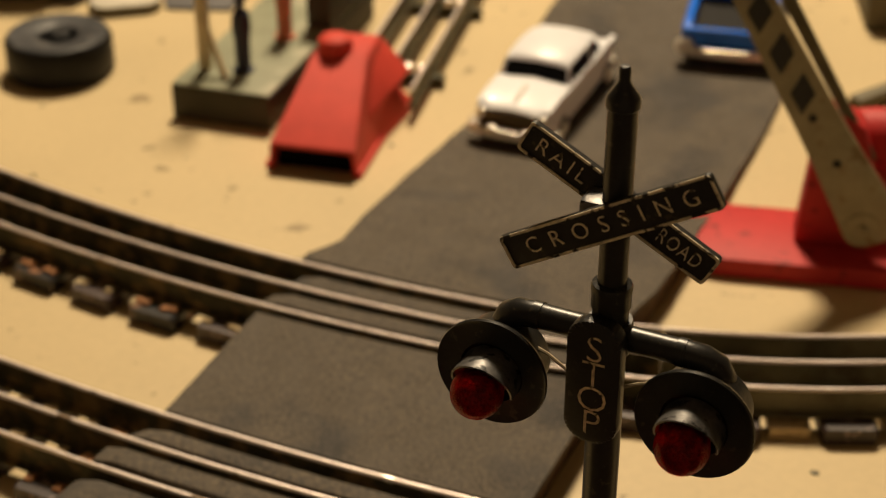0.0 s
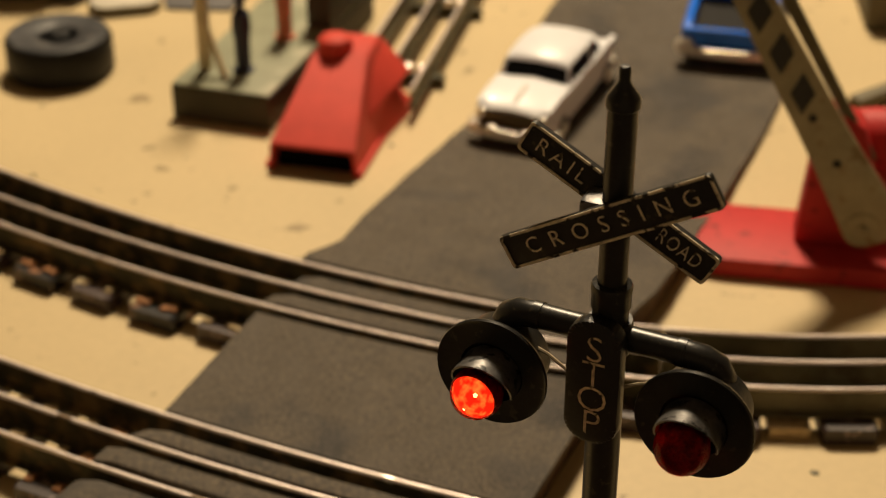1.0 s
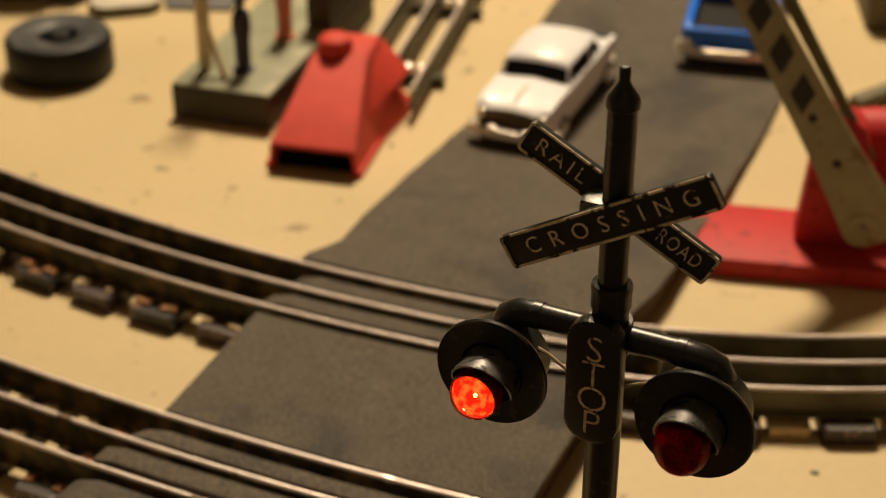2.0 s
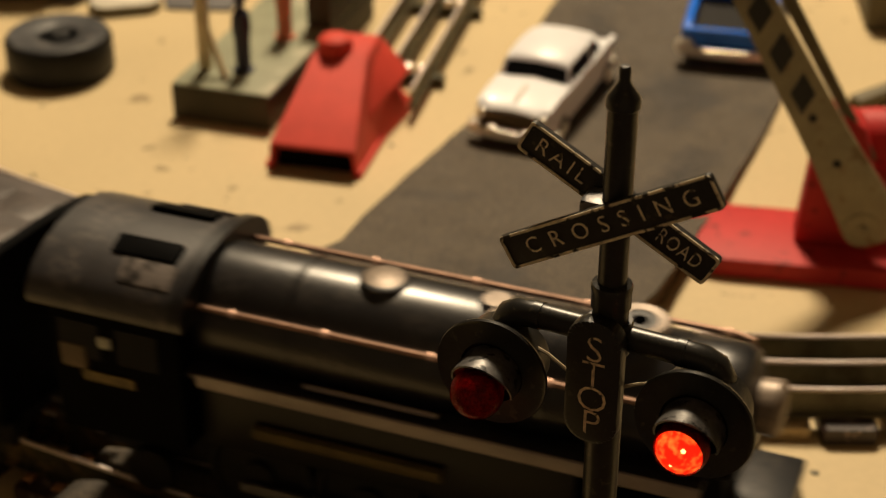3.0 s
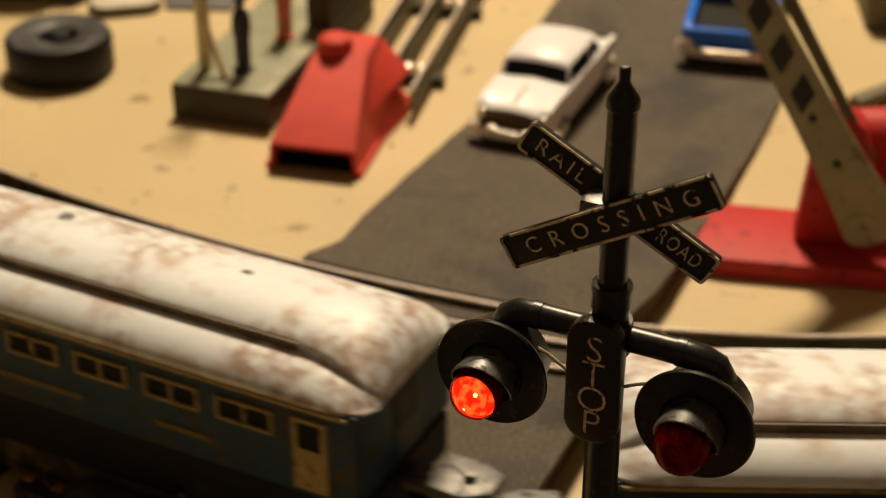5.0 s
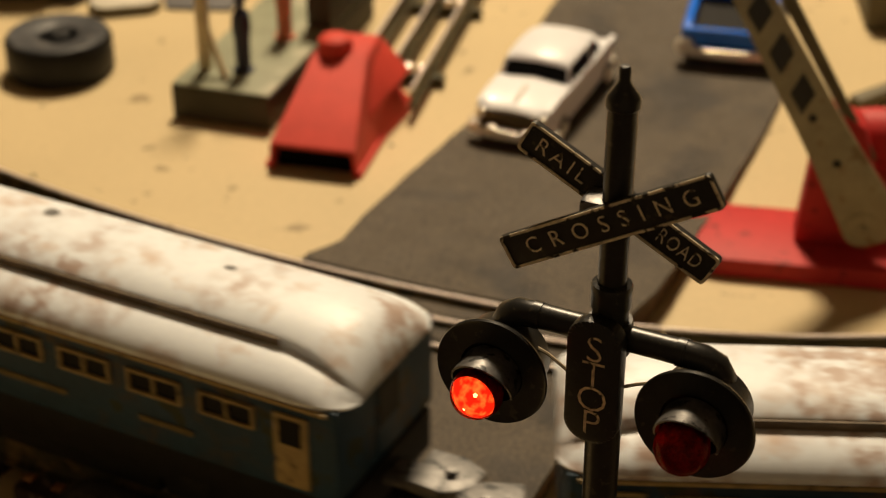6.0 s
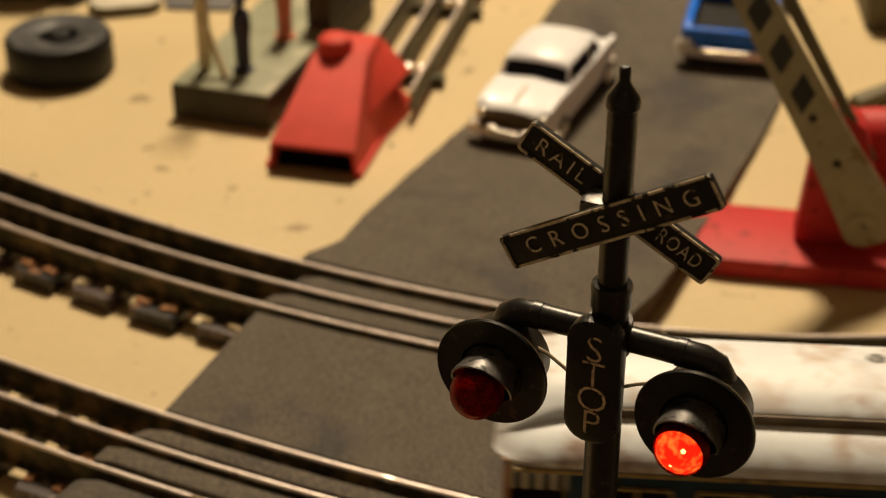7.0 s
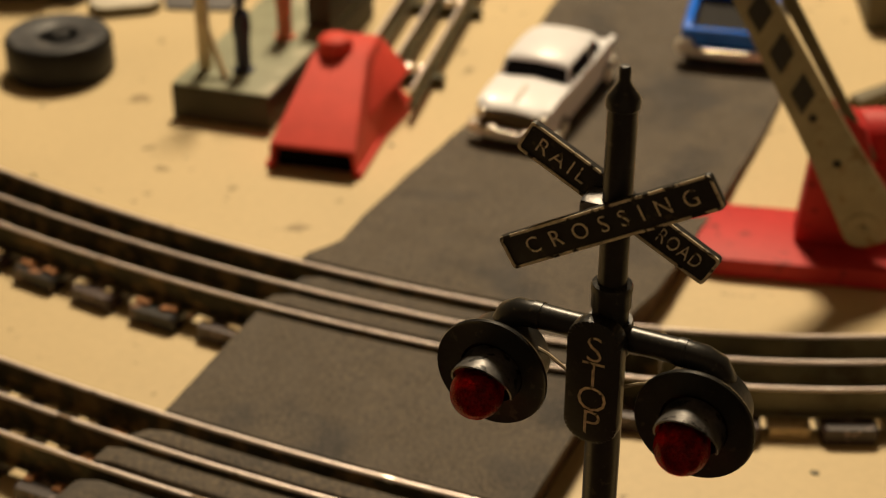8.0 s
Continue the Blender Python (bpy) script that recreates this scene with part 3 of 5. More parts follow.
# ---- crossing signal ----
def build_signal():
    sg = thing("crossing_signal", pose(0.0368, 0.3053, 0.0, 0, 0, -26), "black metal toy railroad crossing signal with crossbuck and two red lamps", "crossing signal")
    part("base", lathe([(0, 0), (0.026, 0), (0.026, 0.004), (0.024, 0.006), (0.009, 0.010), (0.006, 0.016), (0, 0.016)], 40), M_BLACK, sg)
    part("pole", lathe([(0, 0.012), (0.0041, 0.012), (0.0041, 0.1665), (0, 0.1665)], 28), M_BLACK, sg)
    part("collar", lathe([(0.0036, 0.1645), (0.0045, 0.1650), (0.0045, 0.1685), (0.0047, 0.1700), (0.0044, 0.1708), (0.0033, 0.1712), (0.0030, 0.1700)], 28), M_BLACK, sg)
    part("upper_pole", lathe([(0, 0.165), (0.00325, 0.165), (0.00325, 0.2150), (0, 0.2150)], 28), M_BLACK, sg)
    part("finial", lathe([(0.0034, 0.2128), (0.0037, 0.2132), (0.0037, 0.2148), (0.0034, 0.2156), (0.0022, 0.2172), (0.0014, 0.2186), (0.00125, 0.2192), (0.0013, 0.2214), (0.0010, 0.2222), (0, 0.2223)], 28), M_BLACK, sg)

    def sign(name, length, tilt, y, z, words, xoff=0.0):
        m = Matrix.Translation((xoff, y, z)) @ Matrix.Rotation(radians(-tilt), 4, "Y") @ FRONT
        ob = part(name, prism(rounded(length, 0.0082, 0.0011), -0.0007, 0.0007, 0.00025, m=m), M_SIGN, sg)
        rim = bmesh.new()
        outer, inner = rounded(length - 0.0002, 0.0080, 0.0010), rounded(length - 0.0014, 0.0068, 0.0007)
        lo = [rim.verts.new((*p, 0.0006)) for p in outer]
        hi = [rim.verts.new((*p, 0.0010)) for p in outer]
        h2 = [rim.verts.new((*p, 0.0010)) for p in inner]
        l2 = [rim.verts.new((*p, 0.0006)) for p in inner]
        k = len(outer)
        for i in range(k):
            j = (i + 1) % k
            rim.faces.new((lo[i], lo[j], hi[j], hi[i]))
            rim.faces.new((hi[i], hi[j], h2[j], h2[i]))
            rim.faces.new((h2[i], h2[j], l2[j], l2[i]))
        part("rim", moved(rim, m), M_RIM, ob, "raised rim with worn cream paint", smooth=False)
        for w, cx, sp, size, narrow in words:
            part("lettering", lettering(w, size, m @ Matrix.Translation((cx, 0.0, 0.00085)) @ Matrix.Scale(narrow, 4, (1, 0, 0)), sp, thin=0.00006), M_LETTER, ob, "worn cream raised letters", smooth=False)
        return ob

    sign("crossing_board", 0.0530, 30, -0.0045, 0.1882, [("CROSSING", 0.0006, 1.92, 0.0054, 1.0)])
    sign("rail_road_board", 0.0500, -28, 0.0044, 0.1884, [("RAIL", -0.0150, 1.32, 0.0053, 1.0), ("ROAD", 0.0163, 1.12, 0.0053, 0.70)], -0.0012)
    clamp = box(-0.0075, 0.0030, -0.0036, 0.0040, 0.1856, 0.1915, 0.0014)
    part("clamp", clamp, M_GREYMETAL, sg, "scuffed grey clamp block")

    # lamp arm
    for side in (-1, 1):
        pts = [(0, 0, 0.1575), (side * 0.012, 0, 0.1575), (side * 0.0180, 0.0000, 0.1575), (side * 0.0215, 0.0005, 0.1568), (side * 0.0240, 0.0012, 0.1550), (side * 0.0252, 0.0016, 0.1520), (side * 0.0256, 0.0020, 0.1480)]
        part("arm", tube(pts, [0.0030, 0.0030, 0.0031, 0.0034, 0.0037, 0.0040, 0.0042], 16), M_BLACK, sg)
        part("arm_collar", tube([(side * 0.0160, 0, 0.1575), (side * 0.0180, 0, 0.1575)], 0.0033, 16), M_BLACK, sg)
    part("arm_hub", lathe([(0, 0.1535), (0.0050, 0.1535), (0.0053, 0.1545), (0.0053, 0.1605), (0.0050, 0.1615), (0, 0.1615)], 28), M_BLACK, sg)

    # STOP plate
    m = Matrix.Translation((-0.0008, -0.0064, 0.1482)) @ FRONT
    plate = part("stop_plate", prism(rounded(0.0130, 0.0325, 0.0058, 8), -0.0032, 0.0012, 0.0012, m=m), M_BLACK, sg)
    for ch, dz in zip("STOP", (0.0090, 0.0024, -0.0042, -0.0107)):
        part("letter", lettering(ch, 0.0096, m @ Matrix.Translation((0.0003, dz, 0.0012)), 1.0, 0.00012, 0.00014), M_TANPAINT, plate, "worn tan letter", smooth=False)

    shutters = []
    for side in (-1, 1):
        cx, cy, cz = (-0.0256 if side < 0 else 0.0228), -0.0060, (0.1432 if side < 0 else 0.1440)
        turn = Matrix.Translation((cx, cy, cz)) @ Matrix.Rotation(radians(90), 4, "X")   # local +z looks to the front
        disc = lathe([(0, -0.0110), (0.0090, -0.0110), (0.0104, -0.0098), (0.0112, -0.0012), (0.0135, -0.0008), (0.0138, 0.0), (0.0136, 0.0006), (0.0127, 0.0002), (0.0084, 0.0006), (0.0078, 0.0006), (0.0078, 0.0)], 48, m=turn)
        head = part("lamp_head", disc, M_BLACK, sg, "round black lamp backing disc")
        # visor: part of a cylinder, cut slanting at its front
        own = bmesh.new()
        n = 26
        rings = {}
        for kind, r in (("o", 0.0074), ("i", 0.0069)):
            for end in (0, 1):
                ring = []
                for i in range(n + 1):
                    a = radians(-28 + 236 * i / n)
                    up = math.sin(a)
                    z = 0.0 if end == 0 else 0.0034 + 0.0060 * max(0.0, (up + 0.47) / 1.47) ** 0.8
                    ring.append(own.verts.new((r * math.cos(a), r * math.sin(a) - 0.0005, z)))
                rings[kind + str(end)] = ring
        for i in range(n):
            for a, b in (("o0", "o1"), ("o1", "i1"), ("i1", "i0")):
                own.faces.new((rings[a][i], rings[a][i + 1], rings[b][i + 1], rings[b][i]))
        for i in (0, n):
            own.faces.new((rings["o0"][i], rings["o1"][i], rings["i1"][i], rings["i0"][i]))
        bmesh.ops.recalc_face_normals(own, faces=own.faces[:])
        part("hood", moved(own, turn), M_GREYMETAL, head, "scuffed grey lamp hood")
        c = turn @ Vector((0, -0.0008, 0.0080))
        part("socket", lathe([(0, 0.0), (0.0050, 0.0), (0.0050, 0.0040), (0.0040, 0.0046), (0, 0.0046)], 24, m=turn), M_BLACK, head, "dark bulb socket")
        lens = bmesh.new()
        bmesh.ops.create_icosphere(lens, subdivisions=4, radius=0.0062, matrix=Matrix.Translation(c))
        part("lens", lens, M_LENS, head, "clear red bulb glass")
        bulb = bmesh.new()
        bmesh.ops.create_icosphere(bulb, subdivisions=3, radius=0.0057, matrix=Matrix.Translation(c))
        part("bulb", bulb, M_BULB, head, "glowing red bulb")
        fil = bmesh.new()
        bmesh.ops.create_icosphere(fil, subdivisions=2, radius=0.0009, matrix=Matrix.Translation(c + Vector((0.00147, -0.00407, 0.00237))))
        bmesh.ops.create_icosphere(fil, subdivisions=2, radius=0.00035, matrix=Matrix.Translation(c + Vector((-0.00065, -0.0053, -0.0013))))
        part("filament", fil, M_FILAMENT, head, "bright hot filament")
        # added half-shell that turns round the bulb and covers or bares it, replacing switching
        cup = lathe([(0.0061 * math.sin(a), 0.0061 * math.cos(a)) for a in [radians(112) * i / 14 for i in range(15)]] + [(0.00595 * math.sin(a), 0.00595 * math.cos(a)) for a in [radians(112) * (14 - i) / 14 for i in range(15)]], 32, m=Matrix.Rotation(radians(90), 4, "X"))
        sh = part("shutter", cup, M_SHUTTER, head, "dark red half-shell added to hide the lit bulb")
        shutters.append((sh, c))
    # wires
    part("wire", tube([(-0.0180, 0.000, 0.1490), (-0.0140, -0.001, 0.1485), (-0.0100, -0.002, 0.1470), (-0.0060, -0.003, 0.1455)], 0.00042, 6), M_WIRE, sg, "thin cream wire")
    part("wire", tube([(0.0045, -0.003, 0.1462), (0.0080, -0.002, 0.1475), (0.0120, -0.001, 0.1485), (0.0170, 0.001, 0.1490)], 0.00042, 6), M_WIRE, sg, "thin cream wire")
    return sg, shutters


signal, SHUTTERS = build_signal()


# ---- train ----
def wheelset(parent, x, z=0.0):
    """A four-wheel truck under a vehicle, at x along it."""
    tk = part("truck", box(x - 0.026, x + 0.026, -0.0235, 0.0235, 0.0245, 0.030, 0.0015), M_UNDER, parent)
    for s in (-1, 1):
        fr = box(x - 0.030, x + 0.030, s * 0.0245 - 0.0015, s * 0.0245 + 0.0015, 0.0225, 0.0325, 0.0012)
        for dx in (-0.017, 0.017):
            box(x + dx - 0.006, x + dx + 0.006, s * 0.0255 - 0.0020, s * 0.0255 + 0.0020, 0.0240, 0.0335, 0.0015, fr)
        part("side_frame", fr, M_UNDER, tk)
        for dx in (-0.017, 0.017):
            wm = Matrix.Translation((x + dx, s * 0.0165, 0.0275)) @ Matrix.Rotation(radians(-90 * s), 4, "X")
            part("wheel", lathe([(0, -0.002), (0.0100, -0.002), (0.0100, 0.002), (0.0085, 0.0024), (0.0080, 0.0015), (0, 0.0018)], 24, m=wm), M_UNDER, tk)
    return tk


def coupler(parent, x, s):
    bm = box(min(x, x + s * 0.020), max(x, x + s * 0.020), -0.006, 0.006, 0.0365, 0.0395, 0.001)
    prism([(x + s * 0.014, -0.009), (x + s * 0.026, -0.0095), (x + s * 0.034, -0.004), (x + s * 0.034, 0.006), (x + s * 0.026, 0.0095), (x + s * 0.014, 0.009)], 0.0395, 0.0440, 0.0010, bm)
    lathe([(0, 0.0465), (0.0020, 0.0462), (0.0022, 0.0435)], 12, bm, m=Matrix.Translation((x + s * 0.025, 0, 0)))
    part("coupler", bm, M_COUPLER, parent, "worn grey knuckle coupler")


def car_roof(L):
    """Roof with a raised centre and rounded ends."""
    prof = [(0.0310, 0.0780), (0.0313, 0.0798), (0.0303, 0.0816), (0.0262, 0.0846), (0.0210, 0.0866), (0.0177, 0.0870), (0.0174, 0.0902), (0.0162, 0.0914), (0.0100, 0.0934), (0.0, 0.0948)]
    prof = prof + [(-y, z) for y, z in prof[-2::-1]]
    secs = []
    h = L / 2
    # distance from the end, width, height, strength of the raised centre, sweep of its edge towards the corner
    ends = ((0.0, 0.72, 0.14, 0.0, 0.70), (0.0015, 0.83, 0.42, 0.1, 0.66), (0.004, 0.915, 0.68, 0.3, 0.56), (0.008, 0.97, 0.84, 0.65, 0.40), (0.012, 0.99, 0.91, 0.88, 0.26), (0.018, 1.0, 0.96, 1.0, 0.12),
            (0.024, 1.0, 0.98, 1.0, 0.04), (0.032, 1.0, 0.995, 1.0, 0.0), (0.04, 1.0, 1.0, 1.0, 0.0))
    stations = [(-h + e, *k) for e, *k in ends] + [(0.0, 1.0, 1.0, 1.0, 0.0)] + [(h - e, *k) for e, *k in ends[::-1]]
    for x, ky, kz, kc, sweep in stations:
        row = []
        for y, z in prof:
            a = abs(y)
            out = sweep * (0.0100 if 0.0160 < a < 0.0200 else 0.0080 if 0.0200 <= a < 0.0240 else 0.0032 if 0.0240 <= a < 0.0290 else 0.0)
            yy = math.copysign(a + out, y)
            zs = 0.0780 + 0.0165 * (1 - (abs(yy) / 0.0318) ** 2.2) if abs(yy) < 0.0308 else z      # smooth shape at the ends
            drop = zs - (0.0780 + 0.0165 * (1 - (a / 0.0318) ** 2.2)) if out else 0.0
            zz = zs + (z + drop - zs) * kc
            row.append((x, yy * ky, 0.0780 + (zz - 0.0780) * kz))
        secs.append(row)
    return loft(secs)


def window_unit(parent, x, side, w=0.0196, z=0.0684, h=0.0082, panes=2):
    y = side * 0.0306
    fr = bmesh.new()
    t = 0.0008
    for x0, x1, z0, z1 in ((x - w / 2, x + w / 2, z + h / 2 - t, z + h / 2), (x - w / 2, x + w / 2, z - h / 2, z - h / 2 + t)):
        box(x0, x1, y - 0.0008, y + 0.0008, z0, z1, bm=fr)
    for k in range(panes + 1):
        xx = x - w / 2 + (w - t) * k / panes
        box(xx, xx + t, y - 0.0007, y + 0.0007, z - h / 2 + t, z + h / 2 - t, bm=fr)
    ob = part("window", fr, M_CREAM, parent, "cream-framed window", smooth=False)
    part("pane", box(x - w / 2 + 0.0004, x + w / 2 - 0.0004, side * 0.0300 - 0.0003, side * 0.0300 + 0.0003, z - h / 2 + 0.0004, z + h / 2 - 0.0004), M_DARKGLASS, ob, "dark window pane", smooth=False)


def build_coach(label, observation=False):
    L = 0.238
    h = L / 2
    co = thing("passenger_coach", Matrix.Identity(4), label, "toy coach", "coaches of the toy train")
    x0 = -h + (0.021 if observation else 0.003)
    part("body", box(x0, h - 0.003, -0.0302, 0.0302, 0.0450, 0.0785, 0.0012), M_BLUE, co, "faded dark blue tin coach body")
    part("floor_frame", box(-h + 0.002, h - 0.002, -0.0270, 0.0270, 0.0290, 0.0448, 0.001), M_UNDER, co)
    part("underbox", box(-0.045, 0.045, -0.0240, 0.0240, 0.0190, 0.0288, 0.002), M_UNDER, co)
    part("roof", car_roof(L), M_ROOF, co, "silver painted roof with brown stains")
    for x, y in ((-0.012, 0.006), (0.060, 0.002)):
        part("roof_screw", lathe([(0, 0.0957), (0.0022, 0.0955), (0.0028, 0.0950), (0.0030, 0.0940)], 16, m=Matrix.Translation((x, y, -0.0010))), M_COUPLER, co, "small round roof screw")
    for side in (-1, 1):
        # Strip added so the ledge's dark shadow line shows.
        part("clerestory_side", box(-h + 0.029, h - 0.029, side * 0.01785 - 0.0005, side * 0.01785 + 0.0005, 0.0868, 0.0898, 0.0002), M_LEDGE, co, "raised roof side with stain and shadow line in its brown")
        part("eave_trim", box(-h + 0.006, h - 0.006, side * 0.0308 - 0.0008, side * 0.0308 + 0.0008, 0.0766, 0.0779, 0.0003), M_CREAM, co, "tarnished trim below the roof")
        xs = [-0.079 + 0.0262 * i for i in range(7)]
        for x in xs:
            window_unit(co, x, side)
        for x in ([0.1005] if observation else [-0.1005, 0.1005]):
            dr = part("door", box(x - 0.0058, x + 0.0058, side * 0.0305 - 0.0006, side * 0.0305 + 0.0006, 0.0475, 0.0735, 0.0004), M_CREAM, co, "cream coach door")
            part("pane", box(x - 0.0038, x + 0.0038, side * 0.0309 - 0.0005, side * 0.0309 + 0.0005, 0.0630, 0.0720), M_DARKGLASS, dr, "dark door window", smooth=False)
        for x, w in ((-0.055, 0.020), (0.0, 0.034), (0.055, 0.020)):
            part("name_bar", box(x - w / 2, x + w / 2, side * 0.0304 - 0.0003, side * 0.0304 + 0.0003, 0.0535, 0.0556), M_BRASS, co, "faint gold lettering bar", smooth=False)
    # end faces
    for e in ([1] if observation else [-1, 1]):
        x = e * (h - 0.003)
        dr = part("end_door", box(x - 0.0006, x + 0.0006, -0.0075, 0.0075, 0.0470, 0.0745, 0.0003), M_BLUE, co)
        part("pane", box(x - 0.0009, x + 0.0009, -0.0062, 0.0062, 0.0585, 0.0725), M_DARKGLASS, dr, "dark end door window", smooth=False)
    if observation:
        part("end_wall", box(x0 - 0.0012, x0 - 0.0001, -0.0080, 0.0080, 0.0460, 0.0740), M_CREAM, co, "cream end door")
        rail = bmesh.new()
        y0 = 0.0285
        for z in (0.0460, 0.0605, 0.0625):
            tube([(x0, -y0, z), (-h + 0.004, -y0, z), (-h + 0.004, y0, z), (x0, y0, z)], 0.0006, 6, rail)
        for y in (-y0, y0):
            tube([(-h + 0.004, y, 0.044), (-h + 0.004, y, 0.0790)], 0.0009, 8, rail)
        for k in range(9):
            y = -y0 + 2 * y0 * k / 8
            tube([(-h + 0.004, y, 0.046), (-h + 0.004, y, 0.062)], 0.0004, 5, rail)
        for k in range(4):
            for y in (-y0, y0):
                tube([(-h + 0.004 + 0.0055 * (k + 1), y, 0.046), (-h + 0.004 + 0.0055 * (k + 1), y, 0.062)], 0.0004, 5, rail)
        part("platform_railing", rail, M_RUST, co, "rusty open platform railing")
        # scalloped awning under the roof end
        for side in (-1, 1):
            for k in range(5):
                xx = -h + 0.004 + 0.0040 * k
                part("awning_strip", box(xx, xx + 0.0020, side * 0.0285 - 0.0004, side * 0.0285 + 0.0004, 0.0690, 0.0778), M_CARD, co, "pale awning strip", smooth=False)
    for x in (-0.078, 0.078):
        wheelset(co, x)
    coupler(co, h - 0.006, 1)
    if not observation:
        coupler(co, -h + 0.006, -1)
    return co


def build_tender():
    td = thing("tender", Matrix.Identity(4), "black plastic toy tender with a panelled grey deck", "toy tender")
    h = 0.070
    prof = [(0.0295, 0.034), (0.0295, 0.0845), (0.0285, 0.0885), (0.0250, 0.0912), (0.0190, 0.0924), (0.0, 0.0932)]
    prof = prof + [(-y, z) for y, z in prof[-2::-1]]
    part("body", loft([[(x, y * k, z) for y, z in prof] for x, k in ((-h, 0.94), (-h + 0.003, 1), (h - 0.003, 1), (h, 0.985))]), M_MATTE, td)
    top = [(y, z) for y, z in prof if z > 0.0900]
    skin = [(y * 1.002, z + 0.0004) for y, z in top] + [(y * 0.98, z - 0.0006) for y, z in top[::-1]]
    part("deck", loft([[(x, y, z) for y, z in skin] for x in (-h + 0.001, h - 0.004)]), M_TENDERTOP, td, "black tender deck, lightened for the sheen from above")
    for i in range(6):
        for y, z, a in ((-0.0086, 0.0929, 2), (0.0086, 0.0929, -2)):
            x = -0.0440 + 0.0196 * i
            own = prism(rounded(0.0182, 0.0158, 0.0008, 3), -0.0010, 0.0006, 0.0002)
            moved(own, Matrix.Translation((x, y, z)) @ Matrix.Rotation(radians(-a), 4, "X"))
            pn = part("deck_panel", own, M_TENDERTOP, td, "raised deck panel in the lightened deck colour")
            own = prism(rounded(0.0146, 0.0114, 0.0010, 3), 0.0002, 0.0008, 0.00018)
            moved(own, Matrix.Translation((x + 0.001, y - 0.001, z)) @ Matrix.Rotation(radians(-a), 4, "X"))
            part("panel_inset", own, M_TENDERTOP, pn)
    part("rear_trim", box(-h - 0.0012, -h + 0.0006, -0.0270, 0.0270, 0.0885, 0.0915, 0.0006), M_PALE, td, "pale worn rear edge")
    part("front_bulkhead", loft([[(x, y * 1.0, z + (0.003 if z > 0.08 else 0)) for y, z in prof] for x in (h - 0.003, h + 0.001)]), M_MATTE, td)
    part("rear_panel", box(-h - 0.0010, -h + 0.0028, -0.0235, 0.0235, 0.0860, 0.0940, 0.0010), M_GREENISH, td, "pale greenish worn rear panel")
    part("rear_ladder", box(-h - 0.0085, -h + 0.0010, -0.0050, 0.0030, 0.0580, 0.0870, 0.0010), M_LEDGE, td, "tan rear ladder block")
    for side in (-1, 1):
        part("side_stripe", box(-0.030, 0.034, side * 0.0298 - 0.0004, side * 0.0298 + 0.0004, 0.0640, 0.0658), M_BRASS, td, "dull gold stripe", smooth=False)
    part("frame", box(-h + 0.004, h - 0.004, -0.027, 0.027, 0.029, 0.0338, 0.001), M_UNDER, td)
    for x in (-0.040, 0.040):
        wheelset(td, x)
    coupler(td, -h + 0.004, -1)
    part("drawbar", box(h - 0.002, h + 0.022, -0.006, 0.006, 0.0285, 0.0320, 0.001), M_COUPLER, td, "worn metal drawbar")
    return td


